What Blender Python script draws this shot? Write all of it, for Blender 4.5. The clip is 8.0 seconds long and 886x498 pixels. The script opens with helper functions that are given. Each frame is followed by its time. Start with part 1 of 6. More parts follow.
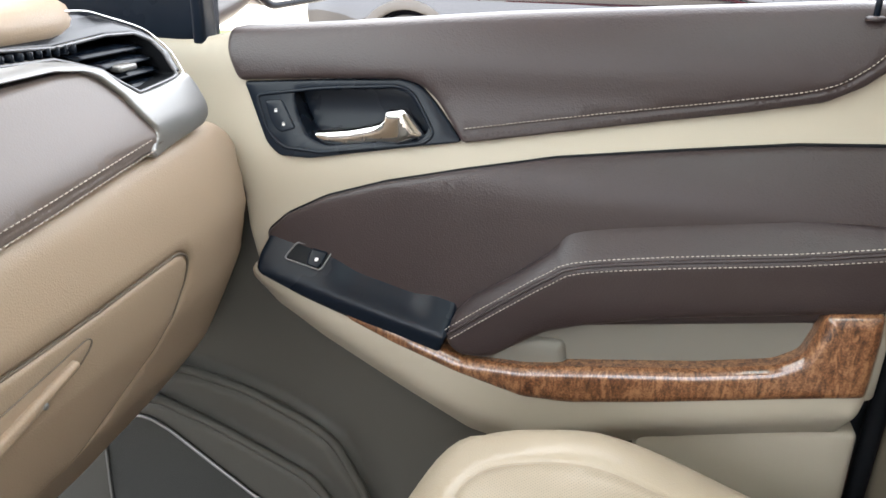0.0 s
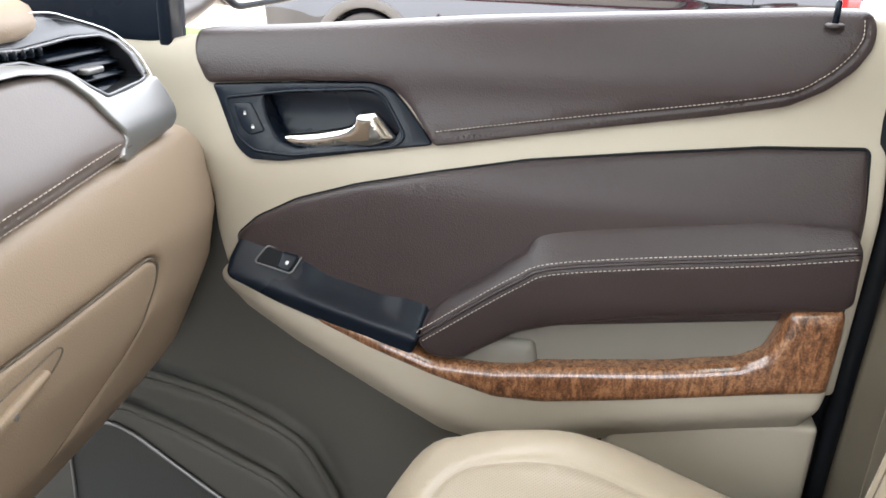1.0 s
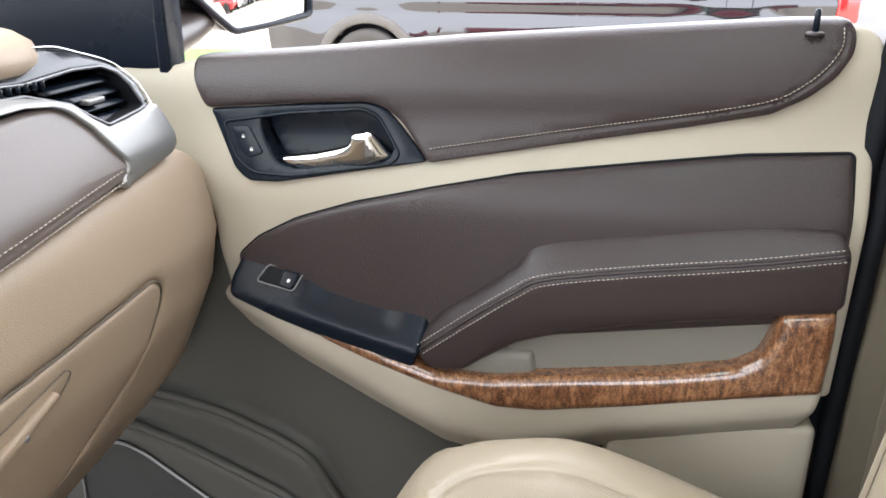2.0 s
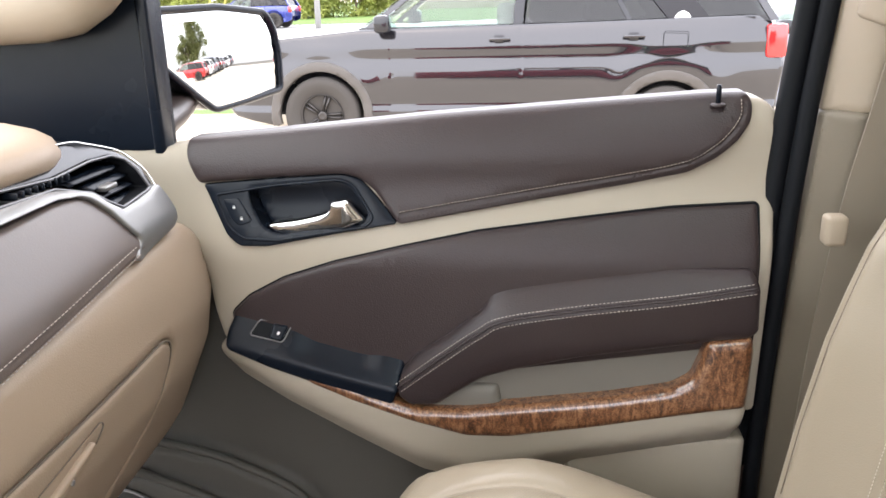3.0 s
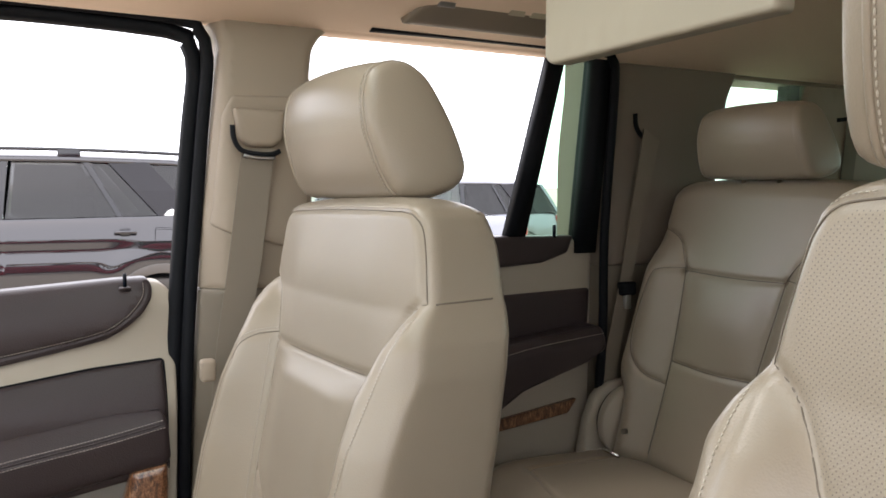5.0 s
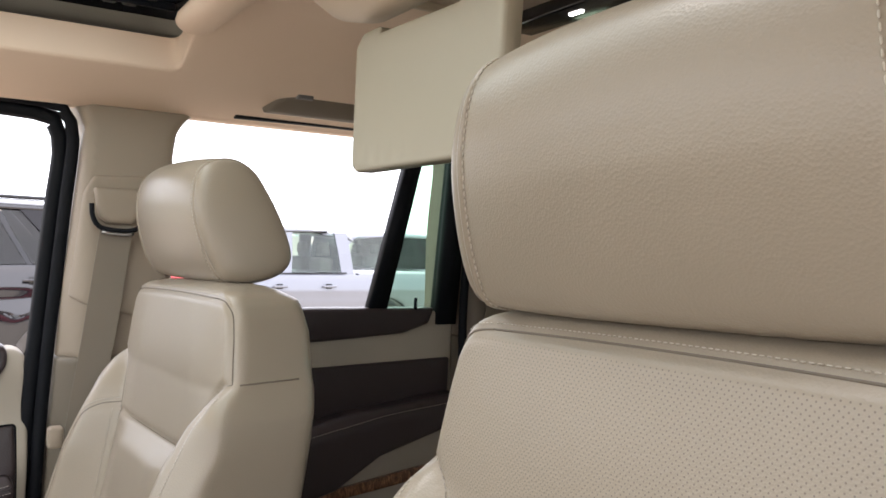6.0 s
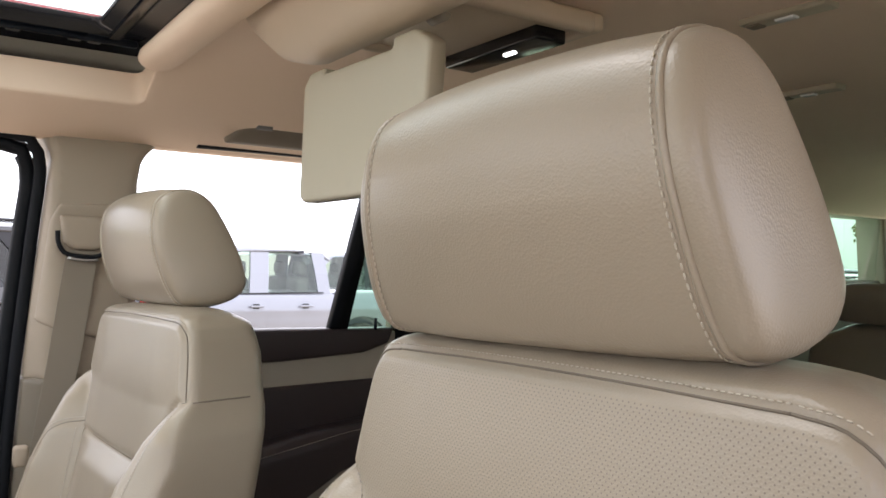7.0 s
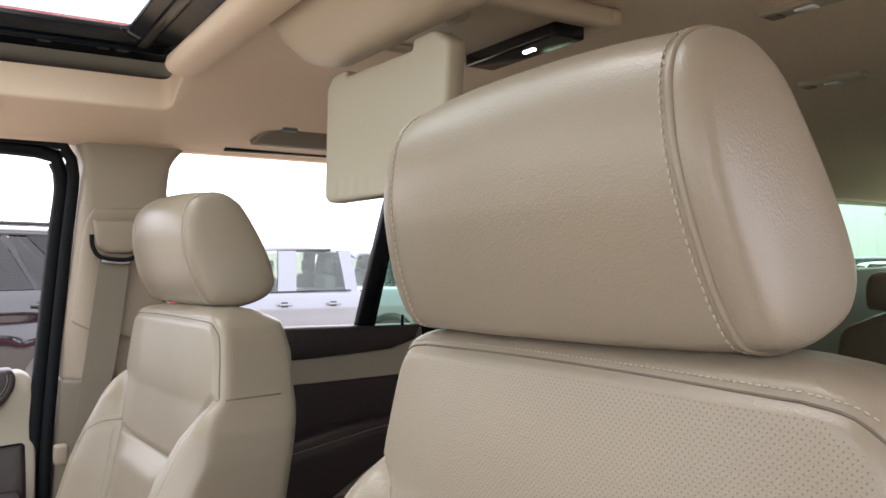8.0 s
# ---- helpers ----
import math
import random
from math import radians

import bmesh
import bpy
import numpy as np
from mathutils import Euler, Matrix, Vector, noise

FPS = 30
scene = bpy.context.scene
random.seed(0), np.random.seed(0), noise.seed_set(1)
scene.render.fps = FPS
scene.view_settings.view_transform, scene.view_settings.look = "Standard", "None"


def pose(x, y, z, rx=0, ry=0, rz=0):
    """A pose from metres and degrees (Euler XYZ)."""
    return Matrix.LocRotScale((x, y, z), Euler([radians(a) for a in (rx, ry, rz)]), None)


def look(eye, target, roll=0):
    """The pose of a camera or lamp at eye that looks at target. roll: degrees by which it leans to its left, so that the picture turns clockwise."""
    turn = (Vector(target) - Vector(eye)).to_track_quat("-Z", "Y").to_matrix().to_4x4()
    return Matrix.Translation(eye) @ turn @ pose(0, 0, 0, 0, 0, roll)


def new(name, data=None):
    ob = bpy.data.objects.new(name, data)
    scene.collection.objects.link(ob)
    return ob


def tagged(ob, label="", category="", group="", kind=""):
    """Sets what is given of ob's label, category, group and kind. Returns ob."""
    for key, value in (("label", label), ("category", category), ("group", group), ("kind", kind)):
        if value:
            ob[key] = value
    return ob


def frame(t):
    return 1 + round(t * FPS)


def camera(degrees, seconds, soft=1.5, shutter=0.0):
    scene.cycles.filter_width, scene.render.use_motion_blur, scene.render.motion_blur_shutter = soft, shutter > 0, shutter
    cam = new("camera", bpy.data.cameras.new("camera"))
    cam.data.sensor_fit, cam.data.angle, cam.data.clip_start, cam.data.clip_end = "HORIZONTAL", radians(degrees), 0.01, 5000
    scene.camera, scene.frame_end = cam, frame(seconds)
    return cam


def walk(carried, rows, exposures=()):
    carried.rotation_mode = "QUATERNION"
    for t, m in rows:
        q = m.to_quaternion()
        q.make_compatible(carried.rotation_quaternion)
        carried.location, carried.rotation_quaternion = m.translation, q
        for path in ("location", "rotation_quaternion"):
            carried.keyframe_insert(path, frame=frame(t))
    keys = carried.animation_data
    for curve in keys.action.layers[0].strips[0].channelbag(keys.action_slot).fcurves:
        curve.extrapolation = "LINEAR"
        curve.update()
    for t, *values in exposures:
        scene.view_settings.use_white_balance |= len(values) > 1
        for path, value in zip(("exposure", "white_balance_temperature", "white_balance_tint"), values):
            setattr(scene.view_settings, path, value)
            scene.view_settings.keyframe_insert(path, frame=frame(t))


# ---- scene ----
cam = camera(58.5, 8.0, soft=1.6)
PATH = [
    (0, (0.056, -0.1, 1.363), (-0.364, 1.716, 0.637), 1.3),
    (0.5, (0.054, -0.096, 1.361), (-0.266, 1.742, 0.639), 2.0),
    (1, (0.043, -0.105, 1.369), (-0.277, 1.73, 0.641), 2.0),
    (2.5, (0.066, -0.144, 1.397), (-0.271, 1.712, 0.729), -1.1),
    (3, (0.066, -0.239, 1.441), (-0.179, 1.649, 0.826), -1.6),
    (3.2, (0.078, -0.284, 1.459), (-0.049, 1.626, 0.876), -1.3),
    (3.4, (0.086, -0.325, 1.479), (0.133, 1.602, 0.948), -0.7),
    (3.5, (0.084, -0.335, 1.478), (0.227, 1.595, 0.974), -0.3),
    (3.7, (0.08, -0.36, 1.474), (0.431, 1.559, 1.031), 0.2),
    (4, (0.079, -0.428, 1.469), (0.656, 1.459, 1.142), 0.4),
    (4.2, (0.081, -0.465, 1.456), (0.76, 1.399, 1.203), 1.1),
    (4.5, (0.112, -0.491, 1.464), (0.898, 1.337, 1.265), 0.2),
    (5, (0.156, -0.611, 1.471), (1.066, 1.163, 1.314), 0.4),
    (5.2, (0.172, -0.657, 1.484), (1.118, 1.099, 1.339), 0.7),
    (6.3, (0.244, -0.817, 1.528), (1.338, 0.858, 1.545), 1.9),
    (6.5, (0.237, -0.845, 1.525), (1.349, 0.817, 1.552), 1.7),
    (7, (0.239, -0.866, 1.535), (1.336, 0.806, 1.56), 1.6),
    (7.5, (0.233, -0.88, 1.537), (1.327, 0.794, 1.56), 1.3),
    (8, (0.233, -0.881, 1.537), (1.275, 0.827, 1.549), 0.5),
]
walk(cam, [(t, look(eye, target, roll)) for t, eye, target, roll in PATH],
     exposures=[(0, 0.87, 6350, 10), (1.2, 0.87, 6300, 11), (2.5, 0.77, 6250, 12), (3.0, 0.55, 6450, 15), (3.5, 0.30, 6700, 18), (4.0, 0.05, 6550, 16), (5.0, -0.03, 6500, 16), (6.3, -0.14, 6400, 17), (8, -0.14, 6400, 17)])

# ---- daylight: bright overcast ----
world = bpy.data.worlds.new("overcast_sky")
scene.world = world
world.use_nodes = True
wn, wl = world.node_tree.nodes, world.node_tree.links
sky = wn.new("ShaderNodeTexSky")
sky.sky_type, sky.sun_disc = "NISHITA", False
sky.sun_elevation, sky.sun_rotation = radians(52), radians(200)
sky.dust_density, sky.air_density = 4.0, 1.0
sky_gain = wn.new("ShaderNodeMix")
sky_gain.data_type, sky_gain.blend_type = "RGBA", "MIX"
sky_gain.inputs["Factor"].default_value = 0.72
sky_gain.inputs["B"].default_value = (26.0, 26.6, 27.6, 1)
wl.new(sky.outputs["Color"], sky_gain.inputs["A"])
wl.new(sky_gain.outputs["Result"], wn["Background"].inputs["Color"])
wn["Background"].inputs["Strength"].default_value = 0.20

sun_data = bpy.data.lights.new("sun", "SUN")
sun_data.energy, sun_data.angle, sun_data.color = 0.8, radians(14), (1.0, 0.95, 0.88)
sun = new("sun", sun_data)
sun.matrix_world = look((-5, 6, 12), (0, 0, 0))

# ---- materials ----
def mat(name, color, rough=0.5, metal=0.0, spec=0.5, coat=0.0, vary=0.12, vscale=6.0, bump=None, bumps=0.2, bdist=0.0006,
        fine=None, sheen=0.0):
    """A Principled surface: broad colour variation, and relief from noise or cells (bump: (kind, scale))."""
    m = bpy.data.materials.new(name)
    m.use_nodes = True
    n, l = m.node_tree.nodes, m.node_tree.links
    b = n["Principled BSDF"]
    b.inputs["Roughness"].default_value, b.inputs["Metallic"].default_value = rough, metal
    b.inputs["Specular IOR Level"].default_value, b.inputs["Coat Weight"].default_value = spec, coat
    b.inputs["Coat Roughness"].default_value = 0.04
    if sheen:
        b.inputs["Sheen Weight"].default_value = sheen
    co = n.new("ShaderNodeTexCoord")
    big = n.new("ShaderNodeTexNoise")
    big.inputs["Scale"].default_value, big.inputs["Detail"].default_value = vscale, 4
    l.new(co.outputs["Object"], big.inputs["Vector"])
    ramp = n.new("ShaderNodeMix")
    ramp.data_type = "RGBA"
    ramp.inputs["A"].default_value = (*[c * (1 - vary) for c in color], 1)
    ramp.inputs["B"].default_value = (*[min(1, c * (1 + vary)) for c in color], 1)
    l.new(big.outputs["Fac"], ramp.inputs["Factor"])
    l.new(ramp.outputs["Result"], b.inputs["Base Color"])
    rr = n.new("ShaderNodeMapRange")
    rr.inputs["To Min"].default_value, rr.inputs["To Max"].default_value = rough * 0.85, min(1, rough * 1.15)
    l.new(big.outputs["Fac"], rr.inputs["Value"])
    l.new(rr.outputs["Result"], b.inputs["Roughness"])
    if bump:
        kind, scale = bump
        if kind == "cell":
            t = n.new("ShaderNodeTexVoronoi")
            t.feature = "F1"
            out = t.outputs["Distance"]
        else:
            t = n.new("ShaderNodeTexNoise")
            t.inputs["Detail"].default_value = 6
            out = t.outputs["Fac"]
        t.inputs["Scale"].default_value = scale
        l.new(co.outputs["Object"], t.inputs["Vector"])
        bp = n.new("ShaderNodeBump")
        bp.inputs["Strength"].default_value, bp.inputs["Distance"].default_value = bumps, bdist
        l.new(out, bp.inputs["Height"])
        last = bp
        if fine:
            w = n.new("ShaderNodeTexNoise")
            w.inputs["Scale"].default_value, w.inputs["Detail"].default_value = fine[0], 3
            l.new(co.outputs["Object"], w.inputs["Vector"])
            b2 = n.new("ShaderNodeBump")
            b2.inputs["Strength"].default_value, b2.inputs["Distance"].default_value = fine[1], fine[2]
            l.new(w.outputs["Fac"], b2.inputs["Height"])
            l.new(bp.outputs["Normal"], b2.inputs["Normal"])
            last = b2
        l.new(last.outputs["Normal"], b.inputs["Normal"])
    return m


def perforated(name, color, rough, pitch=0.0040):
    """Leather with rows of small punched holes, laid out in the panel's own y and z (or x and y)."""
    m = mat(name, color, rough, bump=("cell", 700), bumps=0.28, bdist=0.0005, fine=(24, 0.06, 0.004))
    n, l = m.node_tree.nodes, m.node_tree.links
    b = n["Principled BSDF"]
    co = n.new("ShaderNodeTexCoord")
    sep, com = n.new("ShaderNodeSeparateXYZ"), n.new("ShaderNodeCombineXYZ")
    l.new(co.outputs["UV"], sep.inputs["Vector"])
    add, sub = n.new("ShaderNodeMath"), n.new("ShaderNodeMath")
    sub.operation = "SUBTRACT"
    for nd in (add, sub):
        l.new(sep.outputs["X"], nd.inputs[0])
        l.new(sep.outputs["Y"], nd.inputs[1])
    l.new(add.outputs[0], com.inputs["X"])
    l.new(sub.outputs[0], com.inputs["Y"])
    v = n.new("ShaderNodeTexVoronoi")
    v.voronoi_dimensions = "2D"
    v.inputs["Scale"].default_value, v.inputs["Randomness"].default_value = 1 / pitch, 0.0
    l.new(com.outputs["Vector"], v.inputs["Vector"])
    hole = n.new("ShaderNodeMapRange")
    hole.inputs["From Min"].default_value, hole.inputs["From Max"].default_value = 0.11, 0.21
    l.new(v.outputs["Distance"], hole.inputs["Value"])
    src = b.inputs["Base Color"].links[0].from_socket
    mix = n.new("ShaderNodeMix")
    mix.data_type = "RGBA"
    mix.inputs["A"].default_value = (*[c * 0.55 for c in color], 1)
    l.new(hole.outputs["Result"], mix.inputs["Factor"])
    l.new(src, mix.inputs["B"])
    l.new(mix.outputs["Result"], b.inputs["Base Color"])
    return m


def glass(name, tint, shine=0.022):
    """Thin glass: tinted see-through with a clear reflection."""
    m = bpy.data.materials.new(name)
    m.use_nodes = True
    n, l = m.node_tree.nodes, m.node_tree.links
    n.remove(n["Principled BSDF"])
    tr, gl, mx = n.new("ShaderNodeBsdfTransparent"), n.new("ShaderNodeBsdfGlossy"), n.new("ShaderNodeMixShader")
    fr, pw = n.new("ShaderNodeLayerWeight"), n.new("ShaderNodeMath")
    fr.inputs["Blend"].default_value = 0.5
    pw.operation = "POWER"
    pw.inputs[1].default_value = 5.0
    gain = n.new("ShaderNodeMath")
    gain.operation = "MULTIPLY_ADD"
    gain.inputs[1].default_value, gain.inputs[2].default_value = 0.5, shine
    l.new(fr.outputs["Facing"], pw.inputs[0])
    l.new(pw.outputs[0], gain.inputs[0])
    tr.inputs["Color"].default_value = (*tint, 1)
    gl.inputs["Roughness"].default_value = 0.02
    l.new(gain.outputs[0], mx.inputs["Fac"])
    l.new(tr.outputs["BSDF"], mx.inputs[1])
    l.new(gl.outputs["BSDF"], mx.inputs[2])
    l.new(mx.outputs["Shader"], n["Material Output"].inputs["Surface"])
    return m


def wood_mat(name):
    """Glossy burl veneer: dark brown bands across, mottled figure, clear lacquer."""
    m = mat(name, (0.2, 0.08, 0.03), 0.32, coat=1.0)
    n, l = m.node_tree.nodes, m.node_tree.links
    b = n["Principled BSDF"]
    co, mp = n.new("ShaderNodeTexCoord"), n.new("ShaderNodeMapping")
    mp.inputs["Scale"].default_value = (1.0, 1.0, 0.32)
    mp.inputs["Rotation"].default_value = (0, radians(20), 0)
    l.new(co.outputs["Object"], mp.inputs["Vector"])
    bands, fleck = n.new("ShaderNodeTexNoise"), n.new("ShaderNodeTexNoise")
    bands.inputs["Scale"].default_value, bands.inputs["Detail"].default_value = 125, 5
    bands.inputs["Distortion"].default_value = 1.2
    fleck.inputs["Scale"].default_value, fleck.inputs["Detail"].default_value = 420, 5
    l.new(mp.outputs["Vector"], bands.inputs["Vector"])
    l.new(co.outputs["Object"], fleck.inputs["Vector"])
    mul = n.new("ShaderNodeMath")
    mul.operation = "MULTIPLY_ADD"
    mul.inputs[1].default_value = 0.55
    l.new(fleck.outputs["Fac"], mul.inputs[0])
    l.new(bands.outputs["Fac"], mul.inputs[2])
    cr = n.new("ShaderNodeValToRGB")
    e = cr.color_ramp.elements
    e[0].position, e[0].color = 0.54, (0.035, 0.013, 0.006, 1)
    e[1].position, e[1].color = 0.95, (0.30, 0.150, 0.072, 1)
    mid = e.new(0.74)
    mid.color = (0.140, 0.058, 0.026, 1)
    l.new(mul.outputs[0], cr.inputs["Fac"])
    l.new(cr.outputs["Color"], b.inputs["Base Color"])
    return m


CREAM = (0.282, 0.236, 0.176)
M_SEAT = mat("cream_leather", CREAM, 0.32, vary=0.08, vscale=5, bump=("cell", 620), bumps=0.28, bdist=0.0005, fine=(22, 0.035, 0.004))
M_PERF = perforated("perforated_cream_leather", CREAM, 0.36)
M_TRIM = mat("beige_moulded_trim", (0.345, 0.305, 0.243), 0.55, vary=0.05, vscale=4, bump=("cell", 1100), bumps=0.25, bdist=0.0004)
M_PILLAR = mat("beige_pillar_trim", (0.285, 0.234, 0.175), 0.6, vary=0.05, vscale=4, bump=("cell", 900), bumps=0.25, bdist=0.0004)
# taupe lower trim, its colour darkened further for the shade low in the cabin
M_PILLAR_LOW_SHADED = mat("shaded_taupe_lower_trim", (0.150, 0.126, 0.092), 0.6, vary=0.05, vscale=4, bump=("cell", 900), bumps=0.25, bdist=0.0004)
# darker taupe of the C pillar with shade behind the window painted in
M_PILLAR_C_SHADED = mat("shaded_taupe_rear_pillar_trim", (0.185, 0.152, 0.118), 0.65, vary=0.05, vscale=4, bump=("cell", 900), bumps=0.25, bdist=0.0004)
M_BROWN = mat("cocoa_brown_leather", (0.0350, 0.0256, 0.0260), 0.39, spec=0.36, vary=0.12, vscale=7, bump=("cell", 480), bumps=0.45, bdist=0.0006, fine=(36, 0.11, 0.003))
M_DASHPAD = mat("brown_dash_leather", (0.13, 0.105, 0.092), 0.31, vary=0.1, vscale=9, bump=("cell", 620), bumps=0.16, bdist=0.0006, fine=(60, 0.06, 0.002))
M_TAN = mat("tan_dash_skin", (0.365, 0.280, 0.202), 0.5, vary=0.06, vscale=6, bump=("cell", 620), bumps=0.35, bdist=0.0006)
M_BLACK = mat("black_moulded_plastic", (0.0065, 0.0098, 0.0160), 0.27, spec=0.18, vary=0.2, bump=("noise", 900), bumps=0.15)
M_GLOSSBLACK = mat("gloss_black_plastic", (0.010, 0.011, 0.014), 0.16, vary=0.1)
M_RUBBER = mat("black_rubber", (0.006, 0.007, 0.009), 0.6, spec=0.14, vary=0.2, bump=("noise", 300), bumps=0.2)
# cream trim with the footwell's shade put into the colour
M_TRIM_SHADED = mat("shaded_lower_trim", (0.056, 0.053, 0.045), 0.6, vary=0.06, bump=("cell", 1000), bumps=0.3, bdist=0.0004)
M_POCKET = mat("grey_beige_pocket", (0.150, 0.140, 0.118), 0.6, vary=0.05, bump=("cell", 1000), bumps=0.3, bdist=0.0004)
M_GRILLE = mat("speaker_mesh", (0.022, 0.023, 0.020), 0.55, bump=("cell", 900), bumps=0.9, bdist=0.001)
M_CARPET = mat("dark_carpet", (0.075, 0.068, 0.055), 0.95, vary=0.3, bump=("noise", 500), bumps=0.9, bdist=0.004)
M_SILVER = mat("satin_silver_paint", (0.27, 0.268, 0.262), 0.42, metal=0.7, vary=0.04, bump=("noise", 1500), bumps=0.05)
M_VENTRIM = mat("dull_vent_rim", (0.16, 0.16, 0.165), 0.35, metal=0.6)
M_CHROME = mat("bright_chrome", (0.75, 0.74, 0.73), 0.10, metal=1.0, vary=0.03)
M_HEADLINER = mat("tan_headliner_cloth", (0.78, 0.615, 0.47), 0.9, vary=0.05, vscale=3, bump=("noise", 700), bumps=0.35, bdist=0.0008)
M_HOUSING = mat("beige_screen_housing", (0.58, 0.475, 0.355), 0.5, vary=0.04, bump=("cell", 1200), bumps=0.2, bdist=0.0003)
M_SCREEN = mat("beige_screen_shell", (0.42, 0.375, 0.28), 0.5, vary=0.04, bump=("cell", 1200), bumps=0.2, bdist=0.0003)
M_BELT = mat("beige_seat_belt_webbing", (0.185, 0.157, 0.118), 0.8, vary=0.08, bump=("noise", 1200), bumps=0.5)
M_THREAD = mat("pale_thread", (0.45, 0.40, 0.35), 0.7, vary=0.1)
M_DTHREAD = mat("taupe_thread", (0.45, 0.40, 0.32), 0.7, vary=0.1)
# about half the cream: painted shade for seam grooves and panel gaps
M_SEAM_SHADE = mat("seam_groove_shade", (0.15, 0.123, 0.093), 0.8, vary=0.1)
M_WOOD = wood_mat("burl_wood_veneer")
M_WHITE = mat("white_marking", (0.75, 0.75, 0.75), 0.5)
M_STEEL = mat("worn_steel", (0.45, 0.45, 0.44), 0.35, metal=1.0)
M_LENS = mat("clear_lamp_lens", (0.8, 0.8, 0.78), 0.2)
G_CLEAR = glass("clear_glass", (0.93, 0.96, 0.94))
G_GREEN = glass("green_privacy_glass", (0.66, 0.80, 0.71))
G_ROOF = glass("roof_glass_tint", (0.84, 0.89, 0.86))
G_CAR = glass("grey_car_glass", (0.74, 0.80, 0.77), 0.05)
G_DARK = glass("dark_privacy_glass", (0.24, 0.245, 0.25), 0.045)

# ---- mesh tools ----
def mesh(name, verts, faces, smooth=True, uvs=None):
    me = bpy.data.meshes.new(name)
    me.from_pydata([tuple(map(float, v)) for v in verts], [], [tuple(map(int, f)) for f in faces])
    if smooth:
        me.shade_smooth()
    if uvs is not None:
        lay = me.uv_layers.new(name="flat")
        idx = np.empty(len(me.loops), dtype=np.int32)
        me.loops.foreach_get("vertex_index", idx)
        lay.data.foreach_set("uv", np.asarray(uvs, dtype=np.float32)[idx].ravel())
    me.update()
    return me


def part(name, me, material, parent=None, label="", m=None):
    """One mesh object under a thing or a part."""
    if isinstance(me, tuple):
        flat = material in (G_CLEAR, G_GREEN, G_CAR, G_DARK, G_ROOF)
        me = mesh(name, me[0], me[1], False) if flat else mesh(name, *me)
    ob = new(name, me)
    for k in material if isinstance(material, (list, tuple)) else [material]:
        me.materials.append(k) if len(me.materials) == 0 or isinstance(material, (list, tuple)) else None
    ob.parent = parent
    if m is not None:
        ob.matrix_basis = m
    if label:
        tagged(ob, label)
    return ob


def thing(name, label, category, m=None, kind="", group=""):
    ob = new(name)
    ob.empty_display_size = 0.05
    if m is not None:
        ob.matrix_basis = m
    return tagged(ob, label, category, group, kind)


def join(*pieces):
    """Several (verts, faces) as one."""
    vs, fs, k = [], [], 0
    for v, f in pieces:
        vs += list(v)
        fs += [tuple(i + k for i in q) for q in f]
        k += len(v)
    return vs, fs


def smooth_line(pts, step=0.006, closed=False):
    """A Catmull-Rom curve through 2D or 3D points, evenly stepped."""
    p = [np.array(q, float) for q in pts]
    n = len(p)
    out = []
    for i in range(n if closed else n - 1):
        a, b = p[i], p[(i + 1) % n]
        z = p[i - 1] if (closed or i) else 2 * a - b
        c = p[(i + 2) % n] if (closed or i + 2 < n) else 2 * b - a
        k = max(1, int(round(np.linalg.norm(b - a) / step)))
        for t in np.arange(k) / k:
            out.append(0.5 * (2 * a + (b - z) * t + (2 * z - 5 * a + 4 * b - c) * t**2 + (3 * a - z - 3 * b + c) * t**3))
    if not closed:
        out.append(p[-1])
    return np.array(out)


def rounded(pts, cut=0.02, rounds=3):
    """A closed outline with its corners cut round; cut: about how far a corner's rounding reaches."""
    out = []
    p = [np.array(q, float) for q in pts]
    for a, b in zip(p, p[1:] + p[:1]):
        k = max(1, int(np.linalg.norm(b - a) / cut))
        out += [a + (b - a) * t for t in np.arange(k) / k]
    for _ in range(rounds - 1):
        nxt = out[1:] + out[:1]
        out = [q for a, b in zip(out, nxt) for q in (0.75 * a + 0.25 * b, 0.25 * a + 0.75 * b)]
    return np.array(out)


def far_from(pts, line, closed=False):
    """Distances of points from a polyline."""
    a = np.asarray(line, float)
    b = np.roll(a, -1, 0) if closed else a[1:]
    a = a if closed else a[:-1]
    d = b - a
    best = np.full(len(pts), 1e9)
    for p, q, e in zip(a, b, d):
        t = np.clip(((pts - p) @ e) / max(e @ e, 1e-12), 0, 1)
        best = np.minimum(best, ((pts - p - t[:, None] * e) ** 2).sum(1))
    return np.sqrt(best)


def inside(pts, poly):
    x, y = pts[:, 0], pts[:, 1]
    res = np.zeros(len(pts), bool)
    j = len(poly) - 1
    for i in range(len(poly)):
        (xi, yi), (xj, yj) = poly[i], poly[j]
        if yi != yj:
            res ^= ((yi > y) != (yj > y)) & (x < (xj - xi) * (y - yi) / (yj - yi) + xi)
        j = i
    return res


from mathutils.geometry import delaunay_2d_cdt


